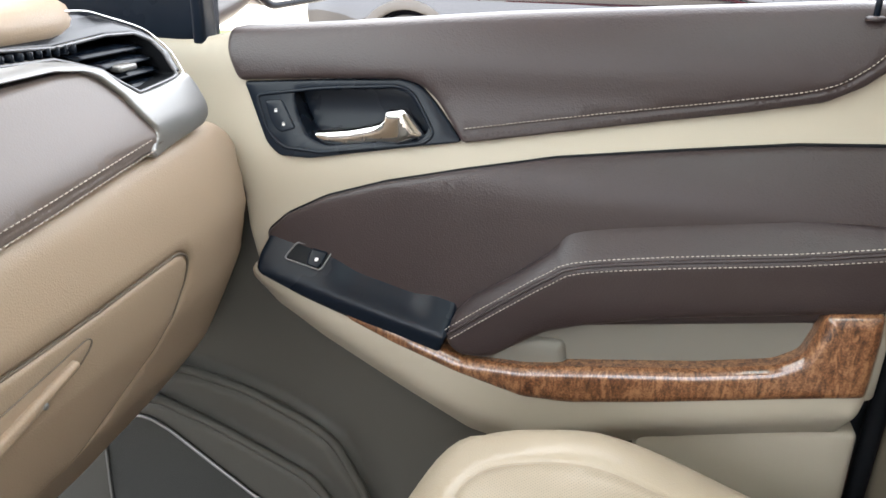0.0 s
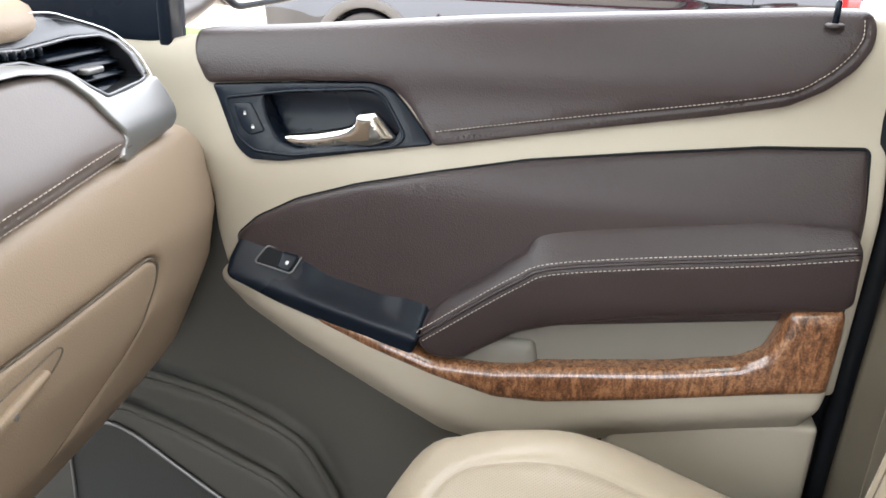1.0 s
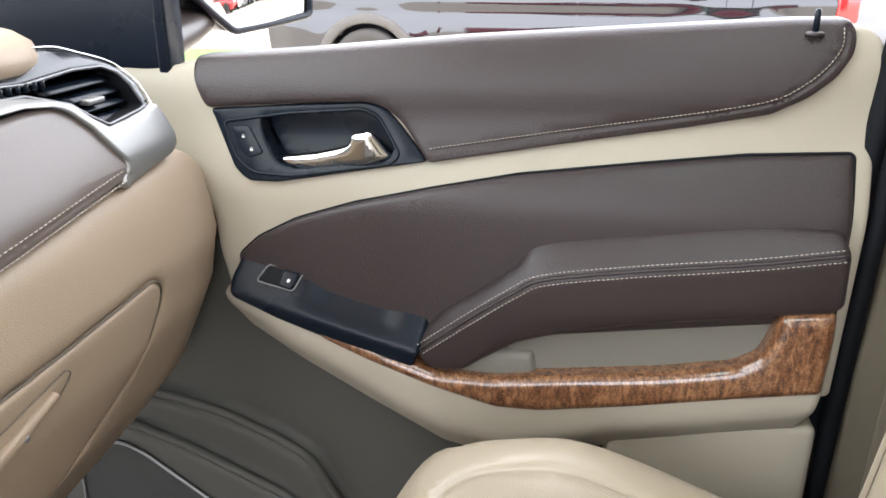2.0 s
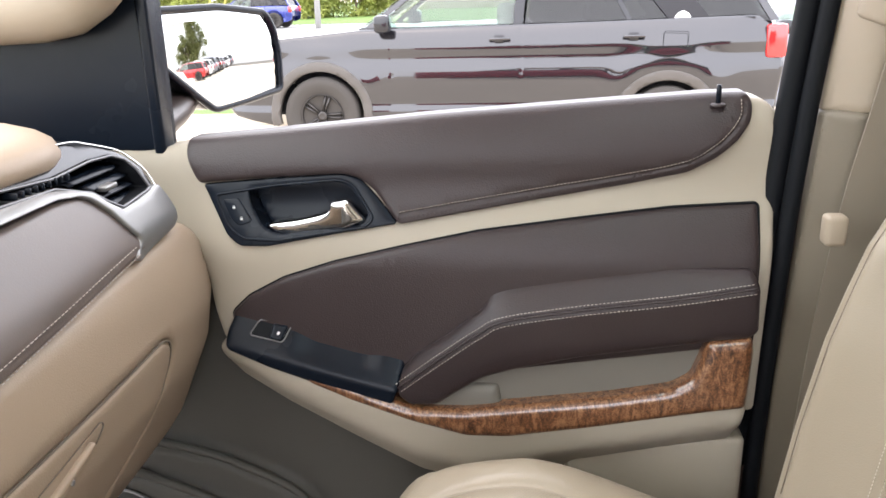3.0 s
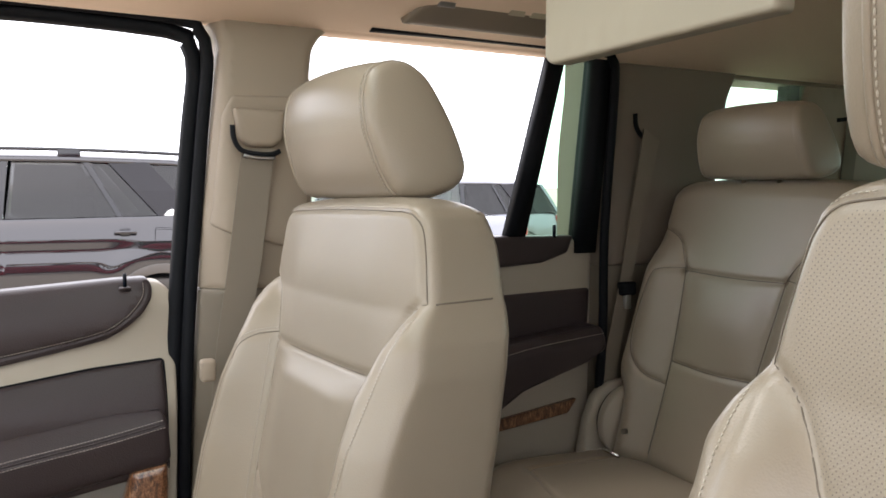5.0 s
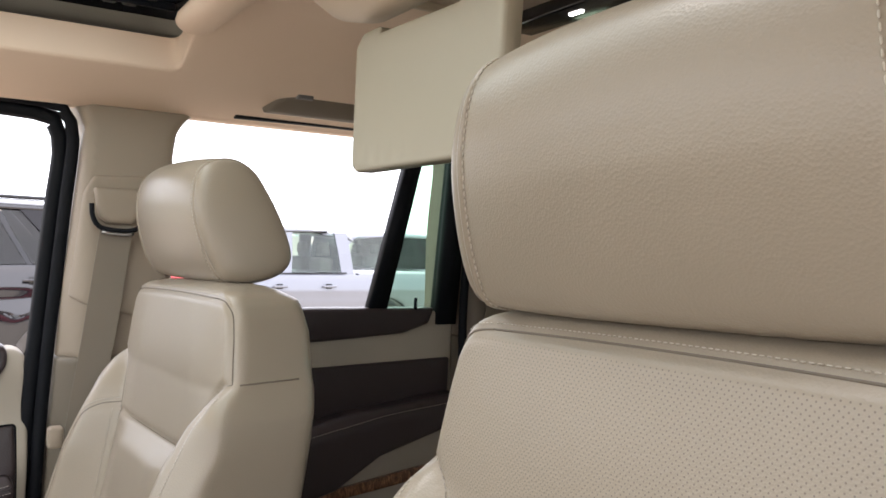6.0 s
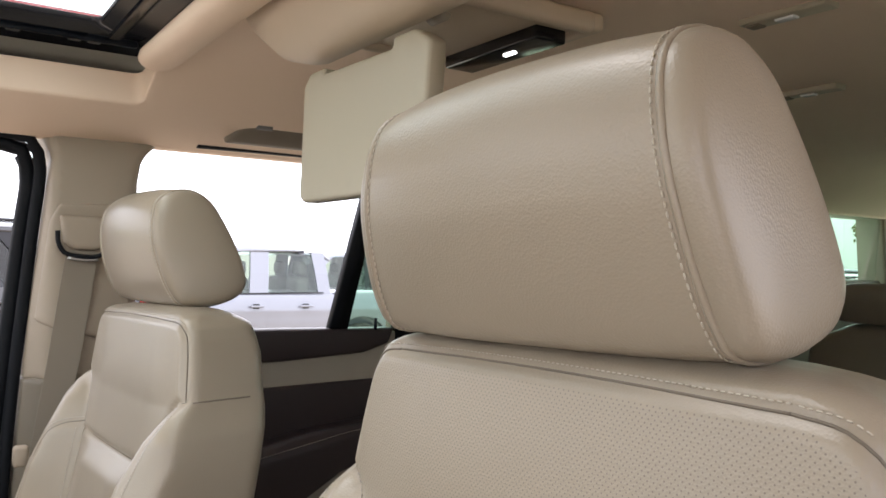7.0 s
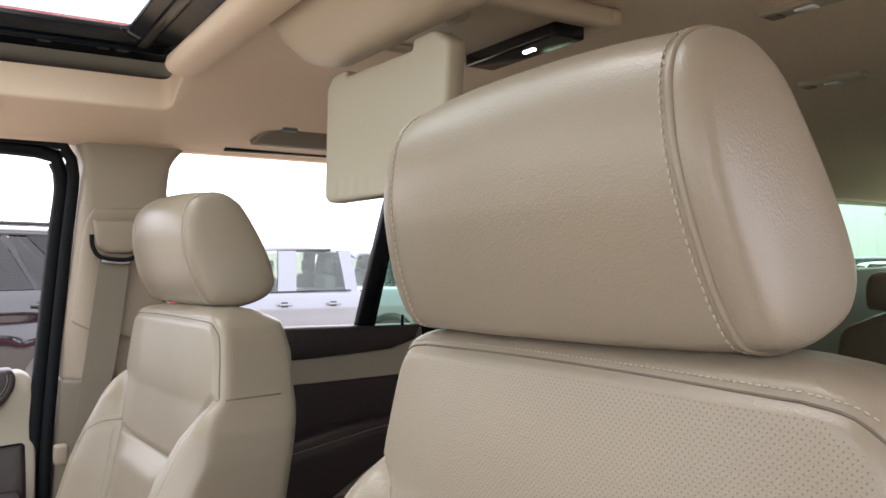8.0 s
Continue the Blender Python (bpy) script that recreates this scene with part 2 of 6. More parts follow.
def pillow(outline, out, height=None, r=0.004, step=0.012, depth=0.02, grooves=(), holes=(), groove=(0.003, 0.004), cap=False, edge=None):
    """A padded or moulded panel over a flat outline: rounded edge of radius r, a face that follows height(a, b) and grooves along seams,
    and a skirt that goes back by depth. out(a, b, h) lays it into space. Returns verts, faces, uvs."""
    ol = np.asarray(outline, float)
    if ((ol[:, 0] * np.roll(ol[:, 1], -1) - ol[:, 1] * np.roll(ol[:, 0], -1)).sum()) < 0:
        ol = ol[::-1]
    rims = [ol] + [np.asarray(h, float) for h in holes]
    lo, hi = ol.min(0), ol.max(0)
    ga, gb = np.meshgrid(np.arange(lo[0] + step / 3, hi[0], step), np.arange(lo[1] + step / 3, hi[1], step))
    ga[1::2] += step / 2
    cand = [np.c_[ga.ravel(), gb.ravel()]]
    for g in grooves:
        g = np.asarray(g, float)
        tan = np.gradient(g, axis=0)
        nrm = np.c_[-tan[:, 1], tan[:, 0]] / (np.linalg.norm(tan, axis=1)[:, None] + 1e-9)
        for k in (-1.6, -0.8, 0, 0.8, 1.6):
            cand.append(g + nrm * groove[1] * k)
    body = np.concatenate(cand)
    keep = inside(body, ol)
    for h in rims[1:]:
        keep &= ~inside(body, h)
    body = body[keep]
    d = np.min([far_from(body, q, True) for q in rims], axis=0)
    body = body[d > max(r, step * 0.3)]
    rings = []
    for k, q in enumerate(rims):
        tan = np.roll(q, -1, 0) - np.roll(q, 1, 0)
        nrm = np.c_[-tan[:, 1], tan[:, 0]] / (np.linalg.norm(tan, axis=1)[:, None] + 1e-9)
        if k:
            area = (q[:, 0] * np.roll(q[:, 1], -1) - q[:, 1] * np.roll(q[:, 0], -1)).sum()
            nrm = -nrm if area > 0 else nrm
        for f in (0.12, 0.4, 1.0):
            rg = q + nrm * r * f
            ok = np.min([far_from(rg, s, True) for s in rims], axis=0) > r * f * 0.85
            rings.append(rg[ok])
    pts = np.concatenate(rims + rings + [body])
    edges, base = [], 0
    for q in rims:
        edges += [(base + i, base + (i + 1) % len(q)) for i in range(len(q))]
        base += len(q)
    vs, _, tris, *_ = delaunay_2d_cdt([Vector(p) for p in pts], edges, [], 0, 1e-6)
    v2 = np.array([tuple(v) for v in vs])
    tris = np.array(tris)
    mid = v2[tris].mean(1)
    ok = inside(mid, ol)
    for h in rims[1:]:
        ok &= ~inside(mid, h)
    tris = tris[ok]
    d = np.min([far_from(v2, q, True) for q in rims], axis=0)
    e = np.clip(r - d, 0, r)
    hgt = -(r - np.sqrt(np.maximum(r * r - e * e, 0)))
    if height is not None:
        hgt = hgt + height(v2[:, 0], v2[:, 1])
    for g in grooves:
        hgt -= groove[0] * np.exp(-((far_from(v2, g) / groove[1]) ** 2))
    verts = [out(a, b, h) for (a, b), h in zip(v2, hgt)]
    faces = [tuple(t) for t in tris]
    uvs = [tuple(q) for q in v2]
    for q in rims:
        k0, n = len(verts), len(q)
        hq = -r + (height(q[:, 0], q[:, 1]) if height is not None else 0) * np.ones(n)
        verts += [out(a, b, h) for (a, b), h in zip(q, hq)] + [out(a, b, h - depth) for (a, b), h in zip(q, hq)]
        uvs += [tuple(x) for x in q] * 2
        faces += [(k0 + i, k0 + (i + 1) % n, k0 + n + (i + 1) % n, k0 + n + i) for i in range(n)]
        if cap:
            faces.append(tuple(k0 + n + i for i in range(n)))
    return verts, faces, True, uvs


def on_surface(line, out, height, lift=0.0):
    """A flat line laid on a panel's face."""
    ln = np.asarray(line, float)
    h = height(ln[:, 0], ln[:, 1]) if height is not None else np.zeros(len(ln))
    return [out(a, b, k + lift) for (a, b), k in zip(ln, h)]


def offset(line, d):
    ln = np.asarray(line, float)
    tan = np.gradient(ln, axis=0)
    return ln + d * np.c_[-tan[:, 1], tan[:, 0]] / (np.linalg.norm(tan, axis=1)[:, None] + 1e-9)


def tube(path, rad, sides=8, closed=False):
    p = [Vector(q) for q in path]
    n = len(p)
    verts, faces = [], []
    up = None
    for i in range(n):
        t = (p[(i + 1) % n] - p[i - 1]) if closed or 0 < i < n - 1 else (p[1] - p[0] if i == 0 else p[-1] - p[-2])
        t = t.normalized() if t.length > 1e-9 else Vector((0, 0, 1))
        if up is None:
            up = t.orthogonal().normalized()
        up = (up - up.dot(t) * t).normalized()
        s = t.cross(up)
        k = rad[i] if isinstance(rad, (list, tuple, np.ndarray)) else rad
        verts += [tuple(p[i] + k * (math.cos(a) * up + math.sin(a) * s)) for a in np.linspace(0, 2 * math.pi, sides, False)]
    for i in range(n if closed else n - 1):
        for j in range(sides):
            a, b = i * sides + j, i * sides + (j + 1) % sides
            c, d = ((i + 1) % n) * sides + (j + 1) % sides, ((i + 1) % n) * sides + j
            faces.append((a, b, c, d))
    if not closed:
        faces += [tuple(range(sides))[::-1], tuple((n - 1) * sides + j for j in range(sides))]
    return verts, faces


def stitches(path, length=0.0042, gap=0.0022, rad=0.0006):
    """A row of thread stitches along a 3D line."""
    p = np.asarray(path, float)
    s = np.r_[0, np.cumsum(np.linalg.norm(np.diff(p, axis=0), axis=1))]
    at = lambda q: np.array([np.interp(q, s, p[:, k]) for k in range(3)])
    bits, q = [], 0.0
    while q + length < s[-1]:
        bits.append(tube([at(q), at(q + length * 0.25) , at(q + length * 0.75), at(q + length)], [rad * 0.5, rad, rad, rad * 0.5], 5))
        q += length + gap
    return join(*bits)


def rbox(lo, hi, r=0.006, seg=3):
    """A box with rounded edges, from corner to corner."""
    bm = bmesh.new()
    bmesh.ops.create_cube(bm, size=1)
    for v in bm.verts:
        v.co = Vector([lo[i] + (v.co[i] + 0.5) * (hi[i] - lo[i]) for i in range(3)])
    bmesh.ops.bevel(bm, geom=list(bm.edges), offset=r, segments=seg, profile=0.5, affect="EDGES")
    bm.verts.index_update()
    res = [tuple(v.co) for v in bm.verts], [tuple(v.index for v in f.verts) for f in bm.faces]
    bm.free()
    return res


def loft(rings, closed=True, caps=True):
    n = len(rings[0])
    verts = [tuple(v) for rg in rings for v in rg]
    faces = []
    for i in range(len(rings) - 1):
        for j in range(n if closed else n - 1):
            faces.append((i * n + j, i * n + (j + 1) % n, (i + 1) * n + (j + 1) % n, (i + 1) * n + j))
    if caps:
        faces += [tuple(range(n))[::-1], tuple((len(rings) - 1) * n + j for j in range(n))]
    return verts, faces


def sstep(x, a, b):
    t = np.clip((np.asarray(x, float) - a) / (b - a), 0, 1)
    return t * t * (3 - 2 * t)

# ---- cabin: front passenger door ----
CY = -0.04  # the car's centre line


def door_y(z):
    return 0.772 - 0.035 * (1 - sstep(z, 1.10, 1.22))


def on_door(a, b, h):
    return (a, 0.80 - h, b)


def face_at(extra):
    return lambda a, b: 0.80 - door_y(b) + extra


door = thing("door_1", "closed front door with cream, cocoa leather and burl wood trim", "car door", kind="structure")
RECESS = rounded([(-0.327, 1.196), (-0.278, 1.201), (-0.207, 1.206), (-0.187, 1.200), (-0.160, 1.165), (-0.171, 1.153), (-0.283, 1.139), (-0.303, 1.147), (-0.322, 1.175)], 0.012)
WOOD = rounded([(-0.258, 0.951), (-0.210, 0.939), (-0.131, 0.913), (-0.103, 0.903), (-0.032, 0.903), (0.057, 0.915), (0.156, 0.928), (0.237, 0.944), (0.262, 0.960), (0.272, 0.990), (0.277, 1.012),
                (0.333, 1.018), (0.334, 0.990), (0.331, 0.920), (0.253, 0.906), (0.126, 0.881), (0.024, 0.864), (-0.032, 0.863), (-0.110, 0.883), (-0.189, 0.911), (-0.247, 0.936)], 0.014)
def hup(a, b):
    """The sill pad rolls back towards the glass along its top."""
    top = np.interp(a, [-0.414, -0.288, -0.084, 0.104, 0.266, 0.316], [1.262, 1.272, 1.291, 1.304, 1.315, 1.316])
    up = 1 - np.clip((top - b) / 0.070, 0, 1)
    return 0.80 - door_y(b) + 0.014 - 0.026 * up ** 2.0 - 0.004 * sstep(1.24 - b, 0, 0.06)


carrier = [(-0.66, 1.246), (-0.47, 1.246), (-0.414, 1.254), (-0.084, 1.280), (0.266, 1.304), (0.334, 1.309), (0.352, 1.294), (0.356, 1.18), (0.350, 0.90), (-0.34, 0.93), (-0.374, 0.985), (-0.384, 1.03), (-0.388, 1.083), (-0.430, 1.135), (-0.52, 1.13), (-0.66, 1.15)]
part("door_panel", pillow(rounded(carrier, 0.02), on_door, lambda a, b: np.minimum(0.80 - door_y(b), hup(a, b) - 0.011), r=0.006, step=0.016, depth=0.05, holes=[RECESS + (RECESS - RECESS.mean(0)) * 0.06]), M_TRIM, door)
UPPER = [(-0.414, 1.262), (-0.288, 1.272), (-0.084, 1.291), (0.104, 1.304), (0.266, 1.315), (0.316, 1.316), (0.323, 1.303), (0.321, 1.283), (0.306, 1.259), (0.281, 1.237), (0.248, 1.219), (0.171, 1.203),
         (0.047, 1.182), (-0.120, 1.153), (-0.153, 1.195), (-0.172, 1.211), (-0.194, 1.217), (-0.294, 1.212), (-0.396, 1.204), (-0.406, 1.221), (-0.415, 1.242)]
seam_up = smooth_line([(-0.118, 1.166), (0.047, 1.194), (0.171, 1.215), (0.245, 1.231), (0.277, 1.249), (0.299, 1.270), (0.311, 1.290), (0.312, 1.308)])

pad = part("upper_pad", pillow(rounded(UPPER, 0.012), on_door, hup, r=0.007, step=0.012, depth=0.03, grooves=[seam_up, offset(seam_up, -0.0065)], groove=(0.0026, 0.0024)), M_BROWN, door, "cocoa brown leather window sill pad")
part("stitching", stitches(on_surface(offset(seam_up, 0.0035), on_door, hup, 0.0003), 0.0032, 0.0014, 0.00048), M_THREAD, pad)
part("belt_moulding", pillow(rounded([(-0.44, 1.225), (-0.43, 1.248), (0.33, 1.308), (0.345, 1.29)], 0.02), lambda a, b, h: (a, 0.803 - h, b), r=0.003, depth=0.02), M_RUBBER, door)

BEZEL = [(-0.391, 1.203), (-0.292, 1.211), (-0.196, 1.217), (-0.174, 1.211), (-0.153, 1.190), (-0.121, 1.154), (-0.189, 1.143), (-0.299, 1.124), (-0.337, 1.124), (-0.354, 1.137), (-0.373, 1.170)]
hb = face_at(0.006)
bez = part("handle_bezel", pillow(rounded(BEZEL, 0.012), on_door, hb, r=0.003, step=0.02, depth=0.055, holes=[RECESS]), M_BLACK, door, "black plastic bezel around the inner door handle")
INNER = rounded([(-0.373, 1.189), (-0.293, 1.201), (-0.201, 1.209), (-0.183, 1.203), (-0.153, 1.160), (-0.165, 1.150), (-0.284, 1.132), (-0.332, 1.134), (-0.353, 1.149)], 0.014)
part("bezel_ridge", tube([on_door(a, b, 0.806 - door_y(b)) for a, b in INNER], 0.0022, 8, True), M_BLACK, bez)
part("handle_cup", pillow(RECESS, on_door, lambda a, b: 0.80 - 0.785 + 0.012 * sstep(b, 1.18, 1.14), r=0.004, depth=0.01), M_BLACK, bez)
HANDLE = [(-0.298, 1.153), (-0.255, 1.159), (-0.226, 1.166), (-0.213, 1.171), (-0.210, 1.184), (-0.186, 1.188), (-0.163, 1.158), (-0.192, 1.147), (-0.255, 1.135), (-0.283, 1.138), (-0.296, 1.145)]
hh = lambda a, b: 0.80 - 0.742 + 0.10 * (b - 1.150) + 0.004 * np.exp(-((a + 0.19) / 0.02) ** 2)
part("door_handle", pillow(rounded(HANDLE, 0.008), on_door, hh, r=0.009, step=0.004, depth=0.010, cap=True), M_CHROME, bez, "bright chrome pull handle")
LOCK = rounded([(-0.362, 1.184), (-0.340, 1.186), (-0.319, 1.156), (-0.338, 1.150), (-0.350, 1.160)], 0.008)
lock = part("lock_switch", pillow(LOCK, on_door, lambda a, b: 0.808 - door_y(b), r=0.0015, depth=0.004), M_BLACK, bez)
for x0, z0 in ((-0.3455, 1.1735), (-0.3340, 1.1595)):
    part("lock_mark", join(rbox((x0 - 0.0018, float(door_y(z0)) - 0.0092, z0 - 0.0015), (x0 + 0.0018, float(door_y(z0)) - 0.0082, z0 + 0.001), 0.0003, 1),
                           tube([(x0 - 0.001, float(door_y(z0)) - 0.0085, z0 + 0.001), (x0 - 0.001, float(door_y(z0)) - 0.0085, z0 + 0.0026), (x0 + 0.001, float(door_y(z0)) - 0.0085, z0 + 0.0026), (x0 + 0.001, float(door_y(z0)) - 0.0085, z0 + 0.001)], 0.0003, 5)), M_WHITE, lock)

INSERT = [(0.336, 1.181), (0.229, 1.175), (0.111, 1.161), (-0.015, 1.145), (-0.115, 1.125), (-0.206, 1.104), (-0.279, 1.080), (-0.330, 1.053), (-0.357, 1.028), (-0.352, 1.0), (-0.13, 0.93), (0.0, 0.95), (0.338, 1.0)]
hi_ = lambda a, b: 0.80 - door_y(b) + 0.003 + 0.006 * sstep(b, 1.19, 1.10)
part("door_insert", pillow(rounded(INSERT, 0.014), on_door, hi_, r=0.007, step=0.016, depth=0.02), M_BROWN, door, "smooth cocoa leather insert")
# black line drawn as the shadow between insert and cream panel
part("insert_gap_shade", tube([on_door(a, b, 0.80 - door_y(b) - 0.001) for a, b in rounded(INSERT, 0.014)], 0.0022, 6, True), M_RUBBER, door)

# switch panel: its face slopes back above a ridge
P0, T0 = np.array([-0.355, 0.988]), np.array([0.966, -0.258])
N0 = np.array([0.258, 0.966])


def switch_h(a, b):
    s = (a - P0[0]) * N0[0] + (b - P0[1]) * N0[1]
    u = (a - P0[0]) * T0[0] + (b - P0[1]) * T0[1]
    dip = 0.005 * sstep(s, 0.006, 0.020) * sstep(0.055 - s, 0, 0.012) * sstep(u, 0.075, 0.115) * sstep(0.215 - u, 0, 0.04)
    return 0.80 - 0.702 - 0.75 * np.clip(s - 0.004, 0, 0.05) - 0.2 * np.clip(-s, 0, 0.04) - dip


SWP = [(-0.350, 1.032), (-0.360, 1.005), (-0.359, 0.985), (-0.301, 0.958), (-0.228, 0.932), (-0.133, 0.906), (-0.122, 0.936), (-0.112, 0.983), (-0.120, 0.992), (-0.152, 0.998), (-0.252, 1.018), (-0.317, 1.030)]
swp = part("switch_panel", pillow(rounded(SWP, 0.012), on_door, switch_h, r=0.005, step=0.006, depth=0.04), M_BLACK, door, "dark slate plastic switch panel with a shallow tray")
SW = rounded([(-0.328, 1.004), (-0.316, 1.021), (-0.272, 1.013), (-0.282, 0.993)], 0.008)
sw = part("window_switch", pillow(SW, on_door, lambda a, b: switch_h(a, b) + 0.0012, r=0.001, step=0.004, depth=0.006), M_RUBBER, swp)
part("switch_rim", tube(on_surface(SW, on_door, switch_h, 0.0020), 0.0012, 6, True), M_VENTRIM, sw)
part("switch_rocker", pillow(rounded([(-0.300, 1.000), (-0.297, 1.016), (-0.276, 1.012), (-0.284, 0.996)], 0.006), on_door, lambda a, b: switch_h(a, b) + 0.006, r=0.002, step=0.004, depth=0.006), M_BLACK, sw)
part("switch_mark", pillow(rounded([(-0.2905, 1.004), (-0.2895, 1.0075), (-0.2855, 1.0065), (-0.287, 1.003)], 0.003), on_door, lambda a, b: switch_h(a, b) + 0.0067, r=0.0003, depth=0.001), M_WHITE, sw)

ARM = [(0.326, 1.106), (0.233, 1.105), (0.114, 1.091), (0.020, 1.077), (0.004, 1.070), (-0.009, 1.045), (-0.052, 1.010), (-0.100, 0.977), (-0.120, 0.953), (-0.124, 0.924), (-0.109, 0.909), (-0.073, 0.907),
       (-0.045, 0.926), (-0.011, 0.948), (0.029, 0.961), (0.120, 0.983), (0.213, 0.998), (0.272, 1.008), (0.327, 1.014), (0.339, 1.025), (0.334, 1.088)]
arm_seam = smooth_line([(-0.122, 0.937), (-0.058, 0.986), (-0.011, 1.020), (0.021, 1.037), (0.115, 1.054), (0.235, 1.071), (0.330, 1.088)])


def arm_h(a, b):
    s = b - np.interp(a, arm_seam[:, 0], arm_seam[:, 1])
    return 0.80 - 0.700 - 0.9 * np.clip(s - 0.002, 0, 0.05) - 0.12 * np.clip(-s, 0, 0.08) - 0.004 * sstep(-s, 0.05, 0.075)


arm = part("armrest", pillow(rounded(ARM, 0.012), on_door, arm_h, r=0.007, step=0.008, depth=0.06, grooves=[arm_seam], groove=(0.003, 0.0028)), M_BROWN, door, "padded cocoa leather armrest with double white stitching")
part("welt", tube(on_surface(arm_seam, on_door, arm_h, -0.0016), 0.0018, 7), M_BROWN, arm)
for d in (0.0058, -0.0062):
    part("stitching", stitches(on_surface(offset(arm_seam, d), on_door, arm_h, 0.0003), 0.0034, 0.0016, 0.0005), M_THREAD, arm)

hw = lambda a, b: 0.80 - 0.703 + 0 * a
part("wood_trim", pillow(WOOD, on_door, hw, r=0.011, step=0.008, depth=0.03), M_WOOD, door, "glossy brown burl wood trim")
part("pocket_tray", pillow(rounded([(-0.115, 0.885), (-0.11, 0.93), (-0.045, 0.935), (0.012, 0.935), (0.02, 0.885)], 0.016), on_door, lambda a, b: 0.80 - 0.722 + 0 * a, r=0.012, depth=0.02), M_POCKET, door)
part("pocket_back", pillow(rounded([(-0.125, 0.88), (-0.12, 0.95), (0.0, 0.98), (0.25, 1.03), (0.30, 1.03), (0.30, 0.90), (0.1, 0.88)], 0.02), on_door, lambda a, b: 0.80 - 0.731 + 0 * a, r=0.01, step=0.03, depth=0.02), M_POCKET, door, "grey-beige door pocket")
part("rear_kick", pillow(rounded([(0.09, 0.70), (0.342, 0.70), (0.342, 0.862), (0.11, 0.840)], 0.02), on_door, lambda a, b: 0.80 - 0.733 + 0 * a, r=0.008, step=0.03, depth=0.03), M_TRIM, door)
LOW = [(-0.360, 1.000), (-0.372, 0.987), (-0.378, 0.963), (-0.355, 0.931), (-0.288, 0.887), (-0.193, 0.834), (-0.10, 0.785), (-0.02, 0.768), (0.10, 0.802), (0.322, 0.853), (0.334, 0.92), (0.337, 1.01),
       (0.302, 1.006), (0.285, 0.960), (0.237, 0.930), (0.126, 0.905), (-0.03, 0.885), (-0.131, 0.898), (-0.258, 0.946)]
part("lower_bolster", pillow(rounded(LOW, 0.016), on_door, lambda a, b: 0.80 - 0.708 - 0.03 * (1 - sstep(b - np.interp(a, [-0.38, -0.29, -0.193, -0.10, -0.02, 0.10, 0.33], [0.95, 0.887, 0.834, 0.785, 0.768, 0.802, 0.853]), 0.0, 0.05)), r=0.010, step=0.012, depth=0.04), M_TRIM, door)

# lower door with the map pocket and the speaker
LOWER = [(-0.80, 0.40), (0.345, 0.40), (0.345, 0.90), (-0.36, 0.97), (-0.45, 1.12), (-0.80, 1.12)]
RIDGE = rounded([(-0.62, 0.785), (-0.505, 0.812), (-0.406, 0.790), (-0.325, 0.755), (-0.285, 0.731), (-0.24, 0.65), (-0.20, 0.42), (-0.78, 0.42), (-0.78, 0.74)], 0.04)
RIDGE2 = rounded([(-0.640, 0.750), (-0.528, 0.772), (-0.442, 0.742), (-0.311, 0.683), (-0.275, 0.640), (-0.25, 0.43), (-0.76, 0.43), (-0.74, 0.70)], 0.03)


def lower_h(a, b):
    p = np.c_[a, b]
    out = np.full(len(p), 0.80 - 0.763)
    for rim, rise, soft in ((RIDGE, 0.028, 0.006), (RIDGE2, 0.020, 0.006)):
        d = far_from(p, rim, True) * np.where(inside(p, rim), 1, -1)
        out += rise * sstep(d, -soft, soft)
    return out


# this panel's dark tone carries the shade low in the footwell
lowp = part("door_lower", pillow(rounded(LOWER, 0.03), on_door, lower_h, r=0.006, step=0.009, depth=0.03), M_TRIM_SHADED, door, "cream moulded lower door with a map pocket, footwell shade in its colour")
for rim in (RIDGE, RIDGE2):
    part("ridge", tube(on_surface(rim, on_door, lower_h, 0.004), 0.0065, 8, True), M_TRIM_SHADED, lowp)
SPK = rounded([(-0.619, 0.60), (-0.615, 0.715), (-0.583, 0.739), (-0.547, 0.748), (-0.514, 0.733), (-0.440, 0.680), (-0.366, 0.628), (-0.32, 0.52), (-0.34, 0.45), (-0.615, 0.45)], 0.02)
spk = part("speaker_grille", pillow(SPK, on_door, lambda a, b: lower_h(a, b) + 0.003, r=0.003, step=0.02, depth=0.01), M_GRILLE, door, "dark mesh speaker grille with a bright rim")
part("speaker_rim", tube(on_surface(SPK, on_door, lower_h, 0.004), 0.0024, 8, True), M_SILVER, spk)
knob = part("lock_knob", tube([(0.280, 0.7725, 1.300), (0.280, 0.7725, 1.3235), (0.280, 0.7725, 1.3265)], [0.0032, 0.0032, 0.0020], 12), M_BLACK, door, "small black lock pin")
part("pin_collar", tube([(0.280, 0.7725, 1.2995), (0.280, 0.7725, 1.3025), (0.280, 0.7725, 1.3040)], [0.0095, 0.0095, 0.0070], 20), M_BROWN, knob)

# window frame, rubber seals and the outer skin
frame_path = smooth_line([(0.356, 0.757, 0.56), (0.361, 0.757, 0.80), (0.370, 0.757, 1.10), (0.382, 0.757, 1.30), (0.402, 0.750, 1.55), (0.412, 0.743, 1.68), (0.397, 0.737, 1.722), (0.360, 0.735, 1.738), (0.1, 0.730, 1.742), (-0.1, 0.732, 1.725), (-0.32, 0.745, 1.58), (-0.42, 0.765, 1.50)], 0.02)
part("door_seal", tube(frame_path, 0.011, 10), M_RUBBER, door)
